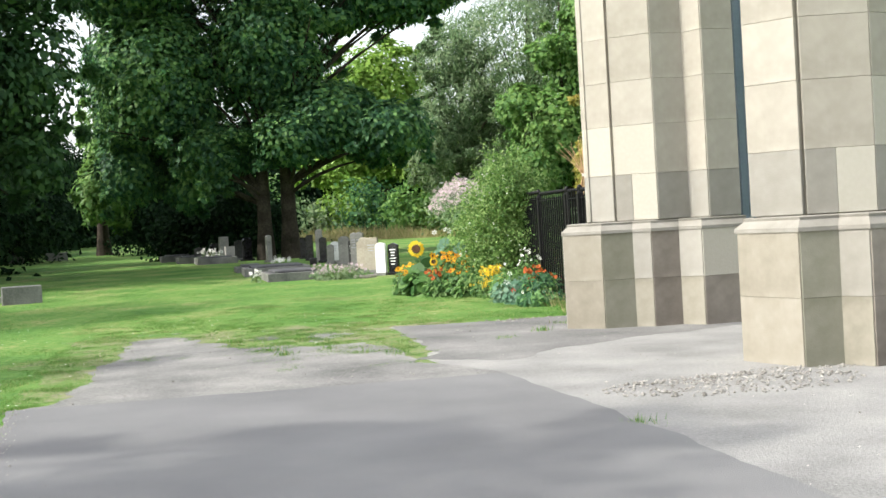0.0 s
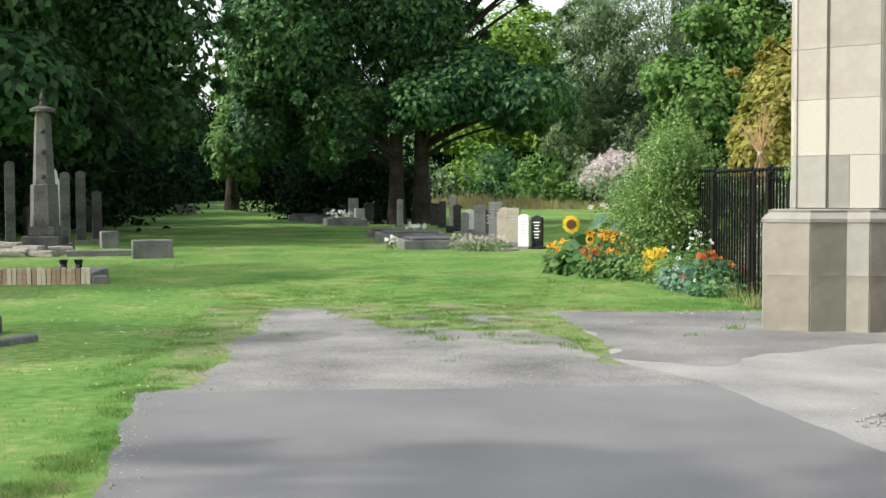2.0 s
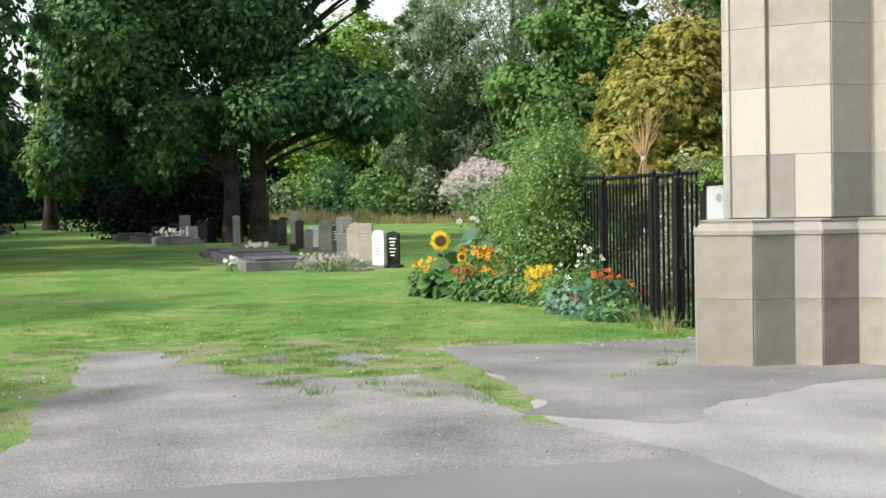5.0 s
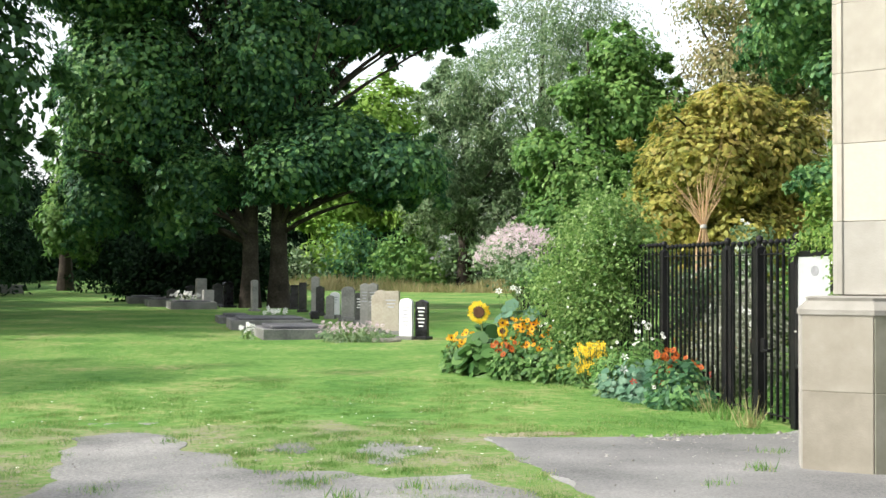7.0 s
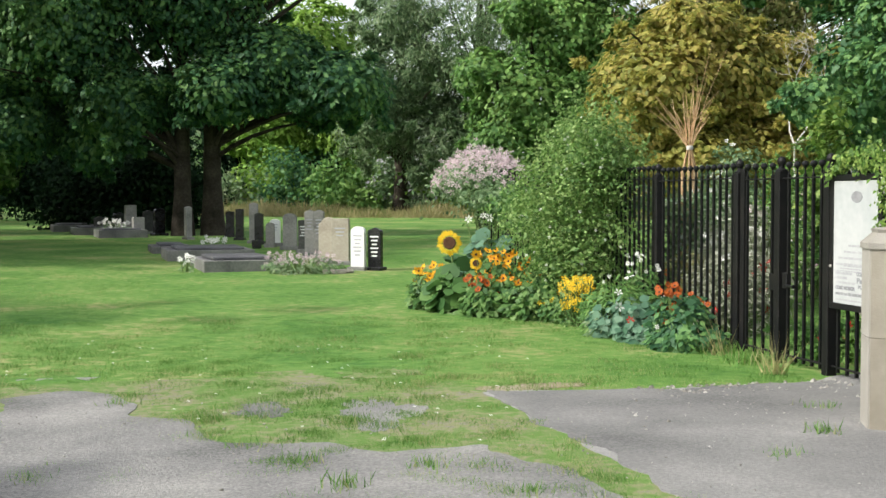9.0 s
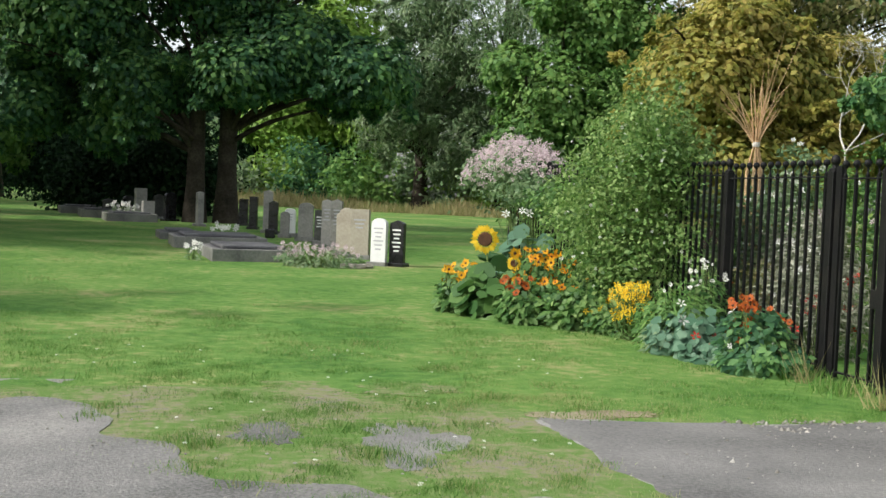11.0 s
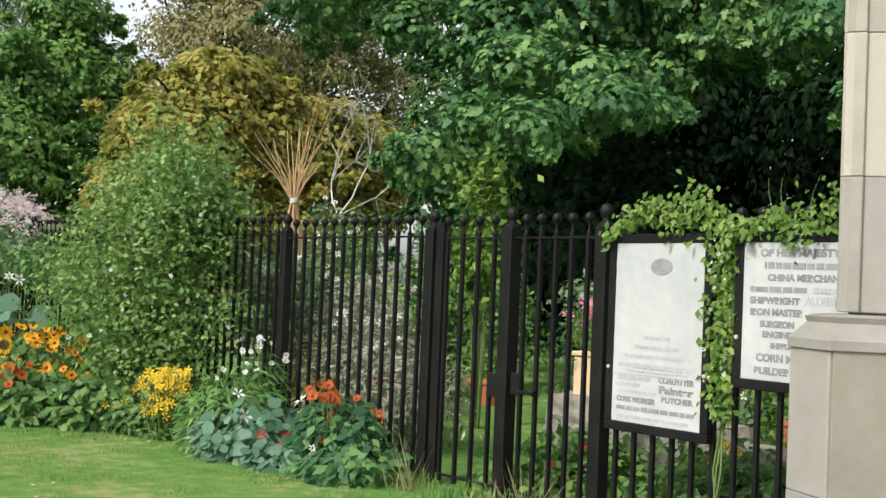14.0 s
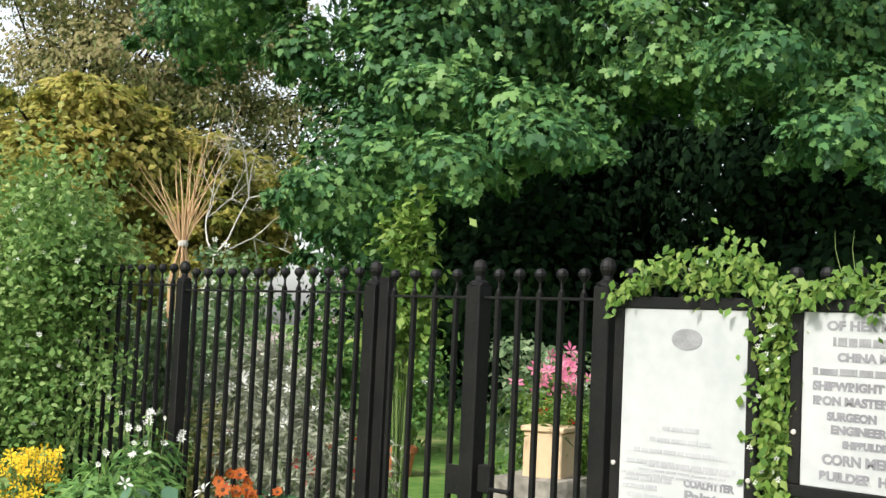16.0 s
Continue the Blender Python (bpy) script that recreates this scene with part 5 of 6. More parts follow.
def stem_bundle():
    """A tied sheaf of dry stems fanning out above the railings."""
    x, y, tie = 8.44, 15.70, 2.27
    t = thing("dry_stem_bundle", x, y, gz(x, y) - 0.02, "tied sheaf of tall dry orange-brown stems", "dry stems")
    rng = np.random.default_rng(77)
    for i in range(30):
        a = rng.random() * 6.283
        thin = i % 6 == 0
        s = (0.10 + 0.42 * rng.random()) * (1.3 if thin else 1)
        top = tie + (0.95 + 0.65 * rng.random() if thin else (0.45 + 0.45 * rng.random()) * (1.15 - 0.6 * s))
        dx, dy = math.cos(a), math.sin(a) * 0.6
        k, r = rng.normal() * 0.07, 0.0045 if thin else 0.0075
        q = [(dx * 0.13, dy * 0.13, 0.0, r), (dx * 0.12, dy * 0.12, tie - 0.35, r), (dx * 0.03, dy * 0.03, tie, r),
             (dx * s * 0.42, dy * s * 0.42, tie + (top - tie) * 0.45, r * 0.85), (dx * s * 0.8 + k * 0.5, dy * s * 0.8, tie + (top - tie) * 0.78, r * 0.6), (dx * s * 1.05 + k, dy * s, top, r * 0.3)]
        mesh_ob("stem", tubes("stem", [q], 5), M_STEM, t)
    part("tie", bm_turned([(0.045, tie - 0.03), (0.05, tie - 0.01), (0.05, tie + 0.01), (0.045, tie + 0.03)], 12), M_BARKPALE, t)


stem_bundle()


def bare_tree(x, y, z_top, seed, label, mat):
    t = thing("bare_tree", x, y, gz(x, y), label, "tree")
    rng = np.random.default_rng(seed)
    paths = []

    def grow(p, d, ln, r, depth):
        q = [(*p, r)]
        e = p
        for i in range(3):
            d = (d + Vector(rng.normal(size=3)) * 0.14 + Vector((0, 0, 0.05))).normalized()
            e = e + d * ln / 3
            q.append((*e, r * (1 - 0.18 * (i + 1))))
        paths.append(q)
        if depth:
            for _ in range(3):
                grow(e, (d + Vector(rng.normal(size=3)) * 0.6).normalized(), ln * 0.60, r * 0.62, depth - 1)

    grow(Vector((0, 0, 0)), Vector((0.05, 0, 1)), z_top * 0.55, 0.045, 5)
    mesh_ob("trunk", tubes("trunk", paths, 5), mat, t)


bare_tree(17.1, 28.4, 5.0, 5, "dead tree with bleached bare branches", M_BARKPALE)


def vine():
    t = thing("climbing_vine", FX, 8.3, 0.0, "lime-green climbing vine over the notice boards", "vine")
    rng = np.random.default_rng(88)
    n = 1500
    y = -1.25 + 2.1 * rng.random(n)
    top = 0.07 * np.sin(y * 5) + 0.04 * np.sin(y * 13)
    z = 1.888 + top + rng.normal(size=n) * 0.052 * (1 + 0.4 * np.sin(y * 7))
    a1 = np.stack([-0.06 + rng.normal(size=n) * 0.05, y, z], 1)
    m = 820
    zz = 0.78 + 1.05 * rng.random(m)
    a2 = np.stack([-0.05 + rng.normal(size=m) * 0.04, -0.03 + rng.normal(size=m) * (0.045 + 0.03 * (zz - 0.8)), zz], 1)
    at = np.concatenate([a1, a2])
    k = len(at)
    mesh_ob("leaves", leaf_mesh("leaves", at, np.array([[-0.8, -0.25, 0.45]]) + rng.normal(size=(k, 3)) * 0.4, np.array([[0, 0, -0.8]]) + rng.normal(size=(k, 3)) * 0.55, 0.045 * (0.6 + 0.8 * rng.random(k)), "plain", rng), L_LIME, t)["kind"] = "stuff"
    paths = [[(-0.03, -0.02 + 0.03 * math.sin(i), 0.15 * 1, 0.008)] + [(-0.03 + 0.01 * math.sin(j + i), -0.02 + 0.04 * math.sin(j * 1.7 + i), 0.2 + j * 0.28, 0.007) for j in range(7)] for i in range(3)]
    paths += [[(-0.04, -1.2 + 0.25 * j, 1.85 + 0.03 * math.sin(j * 2 + i), 0.006) for j in range(9)] for i in range(2)]
    paths += [[(-0.02, -0.55 + d, 1.9, 0.003), (-0.02, -0.58 + d * 1.3, 2.02, 0.002), (-0.02, -0.62 + d * 1.5, 2.10, 0.001)] for d in (0.0, 0.16, 0.22)]
    mesh_ob("stem_growth", tubes("stem_growth", paths, 5), M_GREENSTEM, t)["kind"] = "stuff"
    blooms(t, a2[::30] - np.array([0.05, 0, 0]), np.array([-0.9, -0.2, 0.1]), 0.013, 6, P_WHITE, None, 0.3, rng)


vine()


# ---- graves ----
def headstone(x, y, w, h, d, mat, label, top="round", rz=0.0, base=True, lines=0, group="headstones", ink=None):
    """A headstone: shaped slab on a plinth, with rows of incised lettering as plain bars."""
    t = thing("headstone", x, y, gz(x, y) - 0.03, label, "headstone", group, rz)
    if top == "round":
        pts = [(-w / 2, 0), (w / 2, 0), (w / 2, h - w * 0.32)] + [(w / 2 * math.cos(a), h - w * 0.32 + w * 0.32 * math.sin(a)) for a in np.linspace(0.25, math.pi - 0.25, 9)] + [(-w / 2, h - w * 0.32)]
    elif top == "peak":
        pts = [(-w / 2, 0), (w / 2, 0), (w / 2, h - w * 0.2), (0, h), (-w / 2, h - w * 0.2)]
    elif top == "shoulder":
        pts = [(-w / 2, 0), (w / 2, 0), (w / 2, h * 0.86), (w * 0.36, h * 0.88)] + [(w * 0.34 * math.cos(a), h * 0.88 + h * 0.12 * math.sin(a)) for a in np.linspace(0.1, math.pi - 0.1, 8)] + [(-w * 0.36, h * 0.88), (-w / 2, h * 0.86)]
    else:
        pts = [(-w / 2, 0), (w / 2, 0), (w / 2, h - 0.02), (w * 0.45, h), (-w * 0.45, h), (-w / 2, h - 0.02)]
    bm = bm_prism(pts, -d / 2, d / 2, 0.008)
    bmesh.ops.transform(bm, matrix=Matrix.Rotation(math.pi / 2, 4, "X") @ Matrix.Identity(4), verts=bm.verts)
    part("slab", bm, mat, t)
    if base:
        part("plinth", bm_box(w * 1.3, d * 2.6, 0.11, (0, 0, 0), 0.012), M_KERB if mat not in (M_GRAN,) else M_GRAN, t)
    for i in range(lines):
        part("inscription", bm_box(w * (0.62 - 0.12 * (i % 3)), 0.004, 0.028, (0, -d / 2 - 0.001, h * 0.78 - i * 0.075)), ink or M_INKPALE, t)
    return t


headstone(4.76, 22.95, 0.31, 0.90, 0.09, M_MARB, "white marble headstone with a rounded top", "round", -38, lines=6)
headstone(5.08, 22.85, 0.29, 0.88, 0.10, M_GRAN, "polished black granite headstone with pale lettering", "peak", -38, lines=6, ink=M_MARB)
headstone(4.66, 24.7, 0.38, 1.0, 0.11, M_BEIGE, "weathered beige headstone with a flat top", "flat", -24, lines=3)
headstone(4.52, 25.6, 0.42, 1.0, 0.10, M_BEIGE, "weathered beige headstone behind another", "shoulder", -30)
headstone(4.52, 27.2, 0.24, 1.14, 0.12, M_GREYS, "tall narrow grey weathered headstone", "peak", -20, lines=5)
headstone(4.44, 28.3, 0.24, 1.12, 0.12, M_GREYS, "tall narrow grey headstone with a peaked top", "peak", -20, lines=4)
headstone(4.50, 30.2, 0.26, 0.84, 0.10, M_DARKSTONE, "dark weathered headstone with pale lettering", "flat", -20, lines=4, ink=M_MARB)
headstone(4.34, 32.0, 0.38, 0.98, 0.11, M_GREYS, "pale grey round-topped headstone", "round", -20)
headstone(4.14, 34.2, 0.30, 0.78, 0.10, M_MARB, "white headstone with rounded top", "round", -20, lines=3)
headstone(3.95, 33.6, 0.24, 0.70, 0.10, M_GREYS, "small weathered grey headstone on a plinth", "round", -20)
headstone(3.78, 35.4, 0.26, 0.95, 0.10, M_GRAN, "black polished granite headstone with peaked top", "peak", -20)
headstone(3.68, 36.2, 0.24, 1.24, 0.16, M_GREYS, "tall pale grey stone pillar memorial", "peak", -20)
headstone(3.40, 38.4, 0.26, 1.02, 0.11, M_GRAN, "black granite headstone under the sycamore", "flat", -20)
headstone(3.25, 41.2, 0.30, 0.9, 0.1, M_GRAN, "dark headstone beside the trunk", "flat", -20)
headstone(1.82, 39.5, 0.20, 1.1, 0.2, M_GREYS, "narrow grey stone post", "peak", 20)
# two in three take a dark stone colour that holds the trees' shade
for i, (x, y, h) in enumerate([(0.9, 43.5, 1.0), (0.5, 45.5, 0.9), (-0.1, 44.2, 1.1), (-0.6, 46.5, 0.8), (-1.2, 45.0, 0.7), (0.2, 42.4, 0.7), (-3.0, 60, 0.9), (-3.9, 63, 1.0), (-5.0, 66, 1.1)]):
    headstone(x, y, 0.42, h, 0.14, (M_GRAN, M_DARKSTONE, M_GREYS)[i % 3], ("dark", "shade-dark", "weathered grey")[i % 3] + " headstone in the shade of the trees", ("round", "peak", "flat")[i % 3], 30)


def grave_slab(x, y, w, d, h, label, rz=0.0):
    """A kerbed grave with a dark ledger slab."""
    t = thing("kerbed_grave", x, y, gz(x, y) - 0.03, label, "grave", "kerbed graves", rz)
    k = 0.10
    part("kerb", bm_box(w, k, h, (0, -d / 2 + k / 2, 0), 0.012), M_KERB, t)
    part("kerb", bm_box(w, k, h, (0, d / 2 - k / 2, 0), 0.012), M_KERB, t)
    part("kerb", bm_box(k, d - 2 * k, h, (-w / 2 + k / 2, 0, 0), 0.012), M_KERB, t)
    part("kerb", bm_box(k, d - 2 * k, h, (w / 2 - k / 2, 0, 0), 0.012), M_KERB, t)
    bm = bm_box(w - 2 * k - 0.02, d - 2 * k - 0.02, h * 0.9, (0, 0, 0.02), 0.01)
    merge(bm, bm_box(w - 4 * k, d - 4 * k, 0.07, (0, 0, h * 0.9 + 0.015), 0.02))
    part("ledger", bm, M_SLATE, t, "dark grey ledger slab")
    return t


grave_slab(2.45, 24.1, 1.55, 2.1, 0.24, "kerbed grave with a dark ledger slab", 6)
grave_slab(2.0, 27.6, 1.9, 2.0, 0.26, "broad kerbed grave with a grey ledger", 4)
grave_slab(1.2, 31.5, 1.0, 1.8, 0.18, "low kerbed grave in the grass", 4)
for i, (x, y) in enumerate([(-0.4, 42.5), (-1.4, 45.5), (-2.4, 49)]):
    grave_slab(x, y, 1.6, 2.0, 0.28, "dark kerbed grave under the trees", 8)
vb = thing("memorial_vase", 3.15, 27.9, gz(3.15, 27.9) + 0.2, "small black memorial flower vase on a grave", "vase")
part("vase", bm_box(0.22, 0.18, 0.2, (0, 0, 0), 0.02), M_GRAN, vb)
flower_plant(3.62, 22.35, "pale pink and white flowers spilling over a grave", 1.5, 0.42, 0.10, L_GREY, "slim", 800, 90, 0.04, 6, P_PINK, 251, None, 0.5, depth=0.9)
flower_plant(2.2, 28.2, "pale flowers laid on a grave", 0.6, 0.5, 0.06, L_GREY, "plain", 60, 14, 0.06, 6, P_WHITE, 252, None, 0.7)
flower_plant(1.45, 23.2, "white flowers at a grave corner", 0.3, 0.34, 0.06, L_GREY, "plain", 60, 12, 0.05, 6, P_WHITE, 253, None, 0.6)
flower_plant(-0.6, 42.6, "pale flowers on dark graves", 1.2, 0.6, 0.09, L_GREY, "plain", 120, 20, 0.07, 6, P_WHITE, 254, None, 0.6)
for i, (x, y) in enumerate([(4.25, 22.1), (4.42, 22.25), (4.1, 22.2)]):
    rock(x, y, gz(x, y) - 0.03, 0.26, 0.16, 0.12, 540 + i, "pale stone lying in the grass")

for i, (x, y, w, h) in enumerate([(-7.7, 22.2, 0.8, 0.36), (-7.0, 21.9, 0.7, 0.30), (-6.4, 22.2, 0.6, 0.26), (-7.4, 21.5, 0.9, 0.24), (-6.6, 21.5, 0.6, 0.20), (-8.3, 21.9, 0.8, 0.42), (-8.0, 21.3, 0.7, 0.26)]):
    rock(x, y, gz(x, y) - 0.06, w, w * 0.7, h, 560 + i, "rough dark stone piled before the obelisk")

# obelisk and graves on the avenue's other side
# the avenue trees' shade is included in the dark colour of these stones
ob = thing("obelisk", -6.97, 23.0, gz(-6.97, 23.0) - 0.05, "weathered dark obelisk memorial with a finial", "obelisk")
part("step", bm_box(1.15, 1.15, 0.24, (0, 0, 0), 0.02), M_DARKSTONE, ob)
part("step", bm_box(0.90, 0.90, 0.22, (0, 0, 0.24), 0.02), M_DARKSTONE, ob)
part("die", bm_box(0.62, 0.62, 0.24, (0, 0, 0.46), 0.02), M_DARKSTONE, ob)
part("shaft", bm_turned([(0.36, 0.70), (0.33, 1.7), (0.27, 1.72), (0.19, 3.45)], 6), M_DARKSTONE, ob)
part("collar", bm_turned([(0.2, 3.45), (0.30, 3.47), (0.31, 3.54), (0.2, 3.58), (0.09, 3.62)], 12), M_DARKSTONE, ob)
part("finial", bm_turned([(0.09, 3.62), (0.06, 3.74), (0.08, 3.80), (0.05, 3.88), (0.01, 4.02)], 10), M_DARKSTONE, ob)
for z in (1.9, 2.5, 3.0):
    part("boss", bm_turned([(0.07, 0), (0.06, 0.06), (0.02, 0.09)], 8), M_DARKSTONE, ob).matrix_basis = pose(0.05, -0.20, z, 90, 0, 0)
headstone(-7.8, 27.0, 0.24, 2.1, 0.16, M_MARB, "tall white cross-topped memorial", "shoulder", 20, group="avenue headstones")
headstone(-7.26, 26.0, 0.24, 2.0, 0.14, M_DARKSTONE, "tall dark headstone under trees", "round", 20, group="avenue headstones")
headstone(-7.2, 27.4, 0.26, 2.06, 0.14, M_DARKSTONE, "tall dark grey headstone under trees", "peak", 20, group="avenue headstones")
headstone(-7.0, 28.4, 0.26, 1.5, 0.2, M_DARKSTONE, "short dark obelisk-shaped stone", "peak", 20, group="avenue headstones")
headstone(-8.72, 26.0, 0.26, 2.3, 0.14, M_DARKSTONE, "tall narrow dark headstone under trees", "round", 20, group="avenue headstones")
for i, (x, y, h) in enumerate([(-9.5, 31, 1.1), (-9.2, 36, 1.0), (-10.2, 40, 1.2), (-10.8, 47, 1.1), (-12.2, 56, 1.6), (-12.8, 64, 1.2)]):
    headstone(x, y, 0.5, h, 0.14, (M_DARKSTONE, M_GRAN)[i % 2], ("grey", "dark")[i % 2] + " headstone beneath avenue trees", ("round", "flat")[i % 2], 15, group="avenue headstones")


def block(x, y, w, d, h, mat, label, rz=0.0, name="kerb_stone"):
    t = thing(name, x, y, gz(x, y) - 0.03, label, "kerb stone", "loose kerb stones", rz)
    part("block", bm_box(w, d, h + 0.03, (0, 0, 0), 0.02), mat, t)


block(-5.85, 24.85, 0.44, 0.5, 0.43, M_KERB, "upright grey kerb block in the grass", 18)
block(-3.95, 20.75, 0.9, 0.34, 0.42, M_KERB, "tilted grey kerb block in the grass", 14)
block(-5.2, 21.5, 1.7, 0.2, 0.15, M_KERB, "long low kerb sunk in the grass", 8)
block(-3.15, 7.15, 0.16, 0.4, 0.20, M_DARKSTONE, "low dark stone at the lawn edge", 10)
block(-2.62, 6.1, 0.7, 0.14, 0.08, M_KERB, "broken kerb sunk in the grass", 62)
block(-12.3, 62, 0.9, 0.7, 0.5, M_KERB, "grey tomb block by the avenue", 10)
block(-10.4, 64, 1.2, 0.8, 0.45, M_KERB, "grey tomb slab by the avenue", 10)
be = thing("brick_edging", -4.75, 14.25, gz(-4.75, 14.25) - 0.03, "upright brick edging round a grave", "brick edging", rz=3)
for i in range(30):
    o = part("brick", bm_box(0.074, 0.10, 0.31, (0, 0, 0), 0.006), M_PICKET, be)
    o.matrix_basis = pose(0.95 - i * 0.083, 0, 0.012 * math.sin(i * 2.7), 0, 2 * math.sin(i * 1.9), 0)
part("fill", bm_box(2.5, 1.6, 0.22, (-0.25, 0.86, 0), 0.02), M_KERB, be)
block(-3.62, 14.35, 0.28, 0.2, 0.14, M_KERB, "small pale stone at the end of the brick edging", 20)
for i, x in enumerate((-4.35, -4.08)):
    v = thing("memorial_vase", x, 14.75, gz(x, 14.75) + 0.19, "small black memorial vase on the edged grave", "vase")
    part("vase", bm_turned([(0.05, 0), (0.07, 0.04), (0.06, 0.12), (0.085, 0.2), (0.07, 0.2), (0.05, 0.14), (0.01, 0.14)], 12), M_GRAN, v)
st = thing("statue", 11.6, 82.0, gz(11.6, 82.0) - 0.05, "pale weathered stone statue in the meadow", "statue")
me = tubes("figure", [[(0, 0, 0, 0.55), (0, 0, 0.5, 0.5), (0, 0, 0.55, 0.36), (0.05, 0, 1.3, 0.42), (0.0, 0, 1.9, 0.3), (0, 0, 2.05, 0.12), (0, 0, 2.15, 0.2), (0, 0, 2.4, 0.17), (0, 0, 2.5, 0.03)]], 10)
st2 = mesh_ob("figure", me, M_BEIGE, st)


# ---- loose ground detail ----
def inside(px, py, poly):
    r = np.zeros(len(px), bool)
    n = len(poly)
    for i in range(n):
        x0, y0 = poly[i]
        x1, y1 = poly[(i + 1) % n]
        c = ((y0 > py) != (y1 > py)) & (px < (x1 - x0) * (py - y0) / (y1 - y0 + 1e-12) + x0)
        r ^= c
    return r


def scatter_grass():
    rng = np.random.default_rng(5)
    n = 480000
    y = np.concatenate([-3 + 31 * rng.random(300000) ** 1.15, rng.uniform(4, 15, 180000)])
    x = np.concatenate([rng.uniform(-7.5, 6.8, 300000), rng.uniform(-1.5, 6.6, 180000)])
    hard = inside(x, y, OLD) | inside(x, y, NEW) | inside(x, y, CONC)
    # the worn belt where turf meets the old asphalt keeps patchy, longer grass
    k = np.array([noise.noise(Vector((a * 0.9, b * 0.9, 2))) for a, b in zip(x[::1], y[::1])])
    belt = (y > 4.2) & (y < 11) & (x > -1.5) & (x < 4)
    creep = hard & (k > 0.30) & inside(x, y, OLD) & (y > 4.2)
    keep = (~hard & ~(belt & (k < 0.06) & (rng.random(n) < 0.85))) | (creep & (rng.random(n) < 0.35))
    x, y, k, belt = x[keep], y[keep], k[keep], belt[keep]
    # tufts along the crumbling edge and in the worn belt
    cx, cy = rng.uniform(-1.1, 4.1, 1700), rng.uniform(3.0, 11.5, 1700)
    cx = np.concatenate([cx, -0.36 - 0.35 * rng.random(520) ** 2])
    cy = np.concatenate([cy, rng.uniform(-5.5, 3.0, 520)])
    ck = np.array([noise.noise(Vector((a * 1.3, b * 1.3, 9))) for a, b in zip(cx, cy)])
    on = inside(cx, cy, OLD)
    ok = ((~on) | ((ck > 0.22) & (cy > 4))) & ~inside(cx, cy, CONC) & ~inside(cx, cy, NEW)
    cx, cy = cx[ok], cy[ok]
    tx = np.repeat(cx, 70) + rng.normal(size=len(cx) * 70) * 0.06
    ty = np.repeat(cy, 70) + rng.normal(size=len(cx) * 70) * 0.06
    x, y, k = np.concatenate([x, tx]), np.concatenate([y, ty]), np.concatenate([k, np.zeros(len(tx))])
    belt = np.concatenate([belt & False, np.ones(len(tx), bool)])
    n = len(x)
    z = np.interp(y, GY, GZ)
    h = np.where(belt, 0.030, 0.026) * (0.5 + 0.9 * rng.random(n)) * (1 + 0.5 * np.maximum(0, k)) * (1 + 0.55 * np.sin(5.3 * x + 2 * np.sin(3.1 * y)) * np.sin(4.7 * y + 1.7 * np.sin(2.3 * x)))
    at = np.stack([x, y, z - 0.004], 1)
    al = np.stack([rng.normal(size=n) * 0.5, rng.normal(size=n) * 0.5, np.ones(n)], 1)
    me = leaf_mesh("grass", at, np.cross(al, rng.normal(size=(n, 3))), al, h, "blade", rng)
    tagged(mesh_ob("grass", me, M_BLADE), "short green grass blades with straw patches", "grass", kind="stuff")
    m = 220
    x, y = rng.uniform(-5, 4.5, m), rng.uniform(1, 13, m)
    ok = ~(inside(x, y, OLD) | inside(x, y, NEW) | inside(x, y, CONC))
    x, y = np.repeat(x[ok], 6), np.repeat(y[ok], 6)
    m = len(x)
    a = np.tile(np.arange(6) * 1.047, m // 6)
    at = np.stack([x, y, np.interp(y, GY, GZ) + 0.035], 1)
    al = np.stack([np.cos(a), np.sin(a), 0.3 + 0 * a], 1)
    me = leaf_mesh("daisy", at, np.array([[0, -0.2, 1.0]]) - al * 0.1, al, 0.016 + 0 * a, "petal", rng)
    tagged(mesh_ob("daisy", me, P_WHITE), "tiny white daisies scattered in the lawn", "daisies", kind="stuff")
    # dry meadow strip in front of the hedge
    m = 26000
    x = rng.uniform(0, 34, m)
    y = 78 - (x - 2) * 0.55 + rng.uniform(-6, 4, m)
    at = np.stack([x, y, np.interp(y, GY, GZ) - 0.02], 1)
    al = np.stack([rng.normal(size=m) * 0.35, rng.normal(size=m) * 0.35, np.ones(m)], 1)
    me = leaf_mesh("meadow_grass", at, np.cross(al, rng.normal(size=(m, 3))), al, 0.75 * (0.5 + rng.random(m)) * (0.62 + 0.5 * np.sin(x * 0.9 + 1.3 * np.sin(y * 0.8)) * np.sin(y * 0.6 + x * 0.31)), "blade", rng)
    tagged(mesh_ob("meadow_grass", me, M_MEADOW), "tall straw-coloured meadow grass", "grass", kind="stuff")


scatter_grass()


def blob(cx, cy, rx, ry, seed, n=90):
    """An irregular closed outline round a centre."""
    out = []
    for k in range(n):
        a = 2 * math.pi * k / n
        c, d = math.cos(a), math.sin(a)
        r = 1 + 0.55 * noise.noise(Vector((c * 1.6, d * 1.6, seed))) + 0.35 * noise.noise(Vector((c * 4.5, d * 4.5, seed))) + 0.16 * noise.noise(Vector((c * 14, d * 14, seed)))
        out.append((cx + rx * r * c, cy + ry * r * d))
    return out


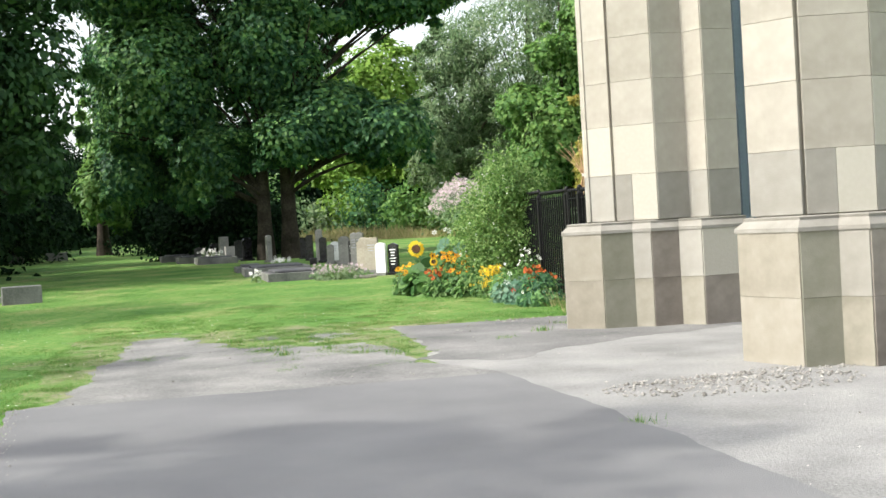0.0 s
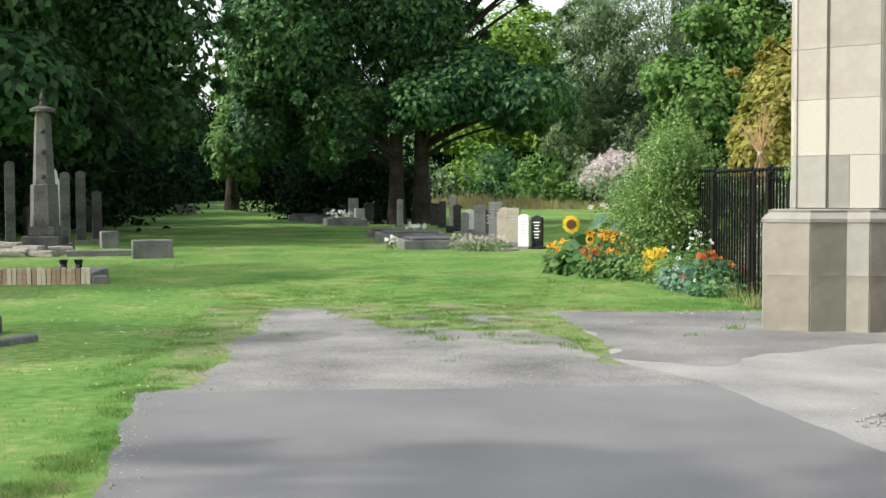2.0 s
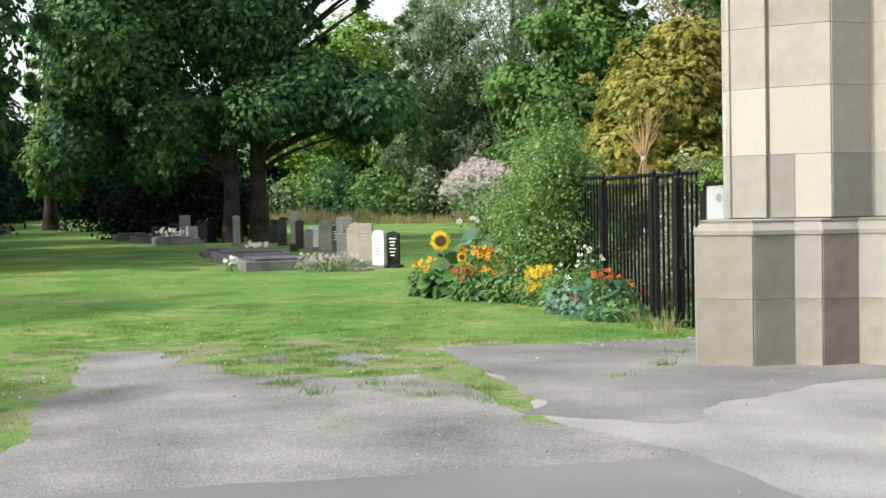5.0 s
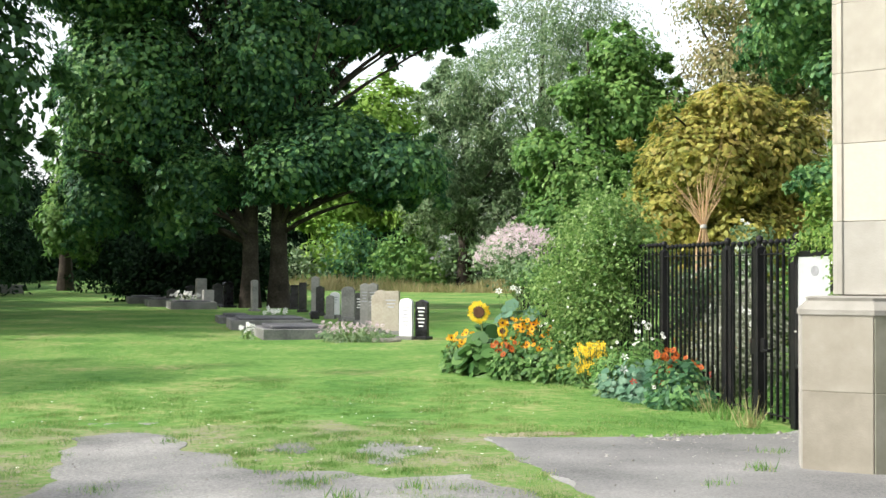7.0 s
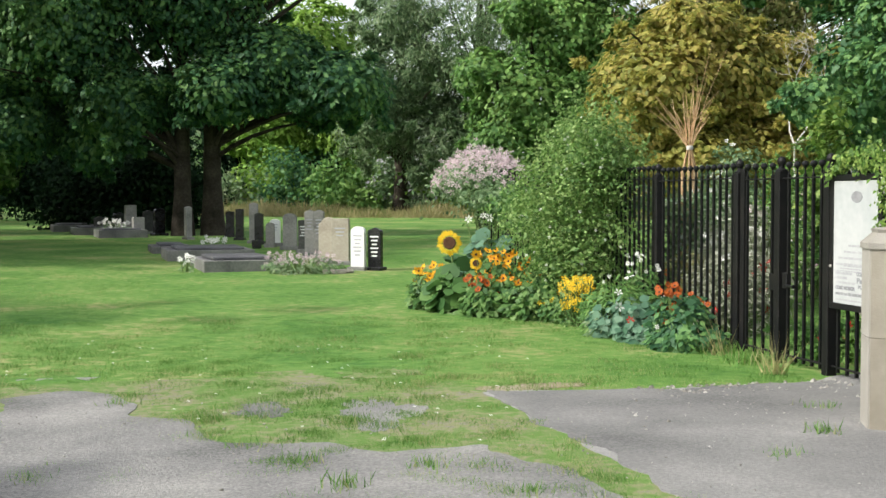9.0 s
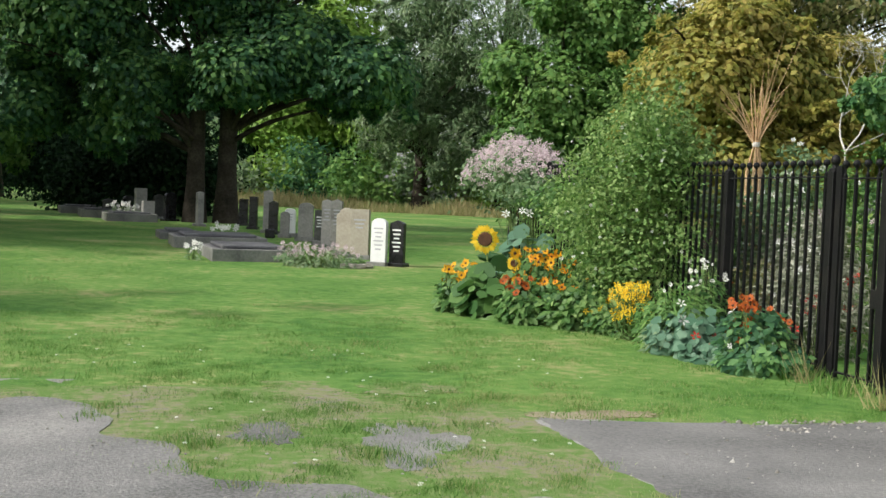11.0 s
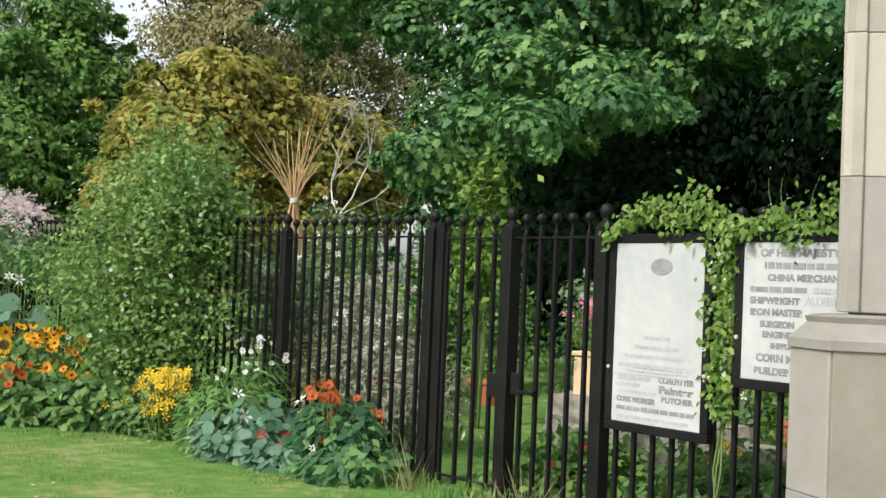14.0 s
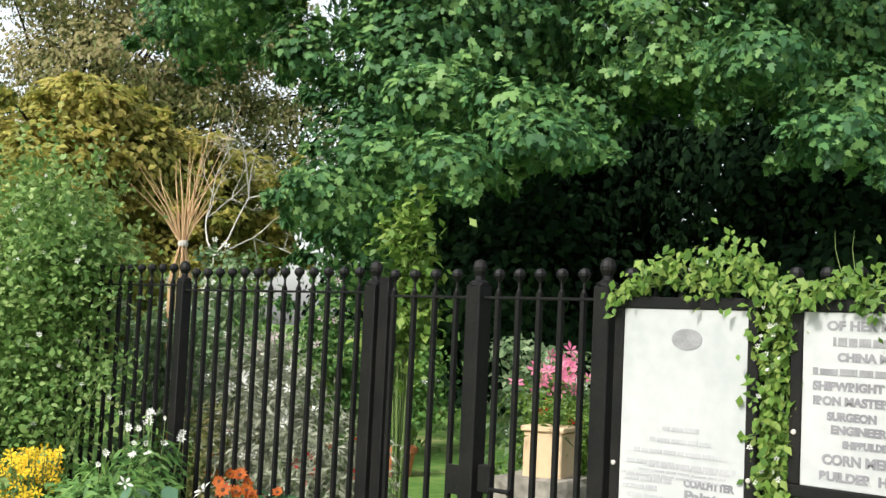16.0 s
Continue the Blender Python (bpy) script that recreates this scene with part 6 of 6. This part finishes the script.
PATCHES = [(0.15, 11.2, 0.5, 0.75, M_OLD), (2.62, 8.25, 0.28, 0.6, M_OLD), (4.1, 9.2, 0.5, 0.14, M_DIRT), (1.75, 8.6, 0.2, 0.35, M_OLD), (2.1, 10.4, 0.25, 0.5, M_WORN), (-1.15, 6.8, 0.25, 0.5, M_WORN), (3.0, 10.3, 0.35, 0.3, M_WORN)]
for i, (x, y, rx, ry, m) in enumerate(PATCHES):
    sheet("bare_patch", blob(x, y, rx, ry, 20 + i * 3.7), 0.0055, m, "worn bare patch in the turf", "bare soil")
for i, (x, y, rx, ry, m) in enumerate(PATCHES[:4]):
    rng = random.Random(40 + i)
    for k in range(5):
        a = rng.uniform(0, 6.28)
        grass_clump(x + rx * math.cos(a), y + ry * math.sin(a), "short grass tuft at the edge of a bare patch", 0.06, 90, 0.09, M_BLADE, 700 + i * 10 + k)


def scatter_stones():
    rng = np.random.default_rng(6)
    vs, fs = [], []

    def stone(x, y, z, s):
        b = len(vs)
        for sx, sy, sz in ((1, 0, 0), (-1, 0, 0), (0, 1, 0), (0, -1, 0), (0, 0, 0.7), (0, 0, -0.5)):
            q = 0.6 + 0.8 * rng.random()
            vs.append((x + sx * s * q, y + sy * s * q * 0.8, z + sz * s * q))
        for f in ((0, 2, 4), (2, 1, 4), (1, 3, 4), (3, 0, 4), (2, 0, 5), (1, 2, 5), (3, 1, 5), (0, 3, 5)):
            fs.append(tuple(b + i for i in f))

    for _ in range(650):
        a, r = rng.random() * 6.283, math.sqrt(rng.random())
        stone(5.75 + 1.15 * r * math.cos(a), 0.95 + 0.62 * r * math.sin(a), 0.012 + 0.03 * (1 - r), 0.008 + 0.02 * rng.random() ** 2)
    for _ in range(260):
        stone(6.2 + rng.random() * 1.6, 1.35 + rng.random() * 0.35, 0.012, 0.008 + 0.016 * rng.random() ** 2)
    for _ in range(1500):
        x, y = rng.uniform(-0.4, 6.6), rng.uniform(-3, 9)
        if y > 2.7 or x > 4.4 or rng.random() < 0.10:
            stone(x, y, 0.016, 0.003 + 0.010 * rng.random() ** 4)
    for _ in range(90):
        stone(rng.uniform(4.2, 6.6), rng.uniform(7.0, 9.0), 0.010, 0.006 + 0.02 * rng.random() ** 3)
    for _ in range(700):
        y = rng.uniform(-6, 2.7)
        stone(np.interp(y, [-14, -5, -1.6, -0.8, 2.67], [-0.6, -0.35, -0.32, -0.1, -0.58]) + abs(rng.normal()) * 0.10, y, 0.016, 0.004 + 0.012 * rng.random() ** 3)
    for _ in range(120):
        stone(rng.uniform(5.0, 6.8), 8.95 - abs(rng.normal()) * 0.25, 0.008, 0.008 + 0.022 * rng.random() ** 2)
    me = bpy.data.meshes.new("rubble")
    me.from_pydata(vs, [], fs)
    tagged(mesh_ob("rubble", me, M_RUBBLE), "loose pale rubble and grit on the paving", "rubble", kind="stuff")


scatter_stones()
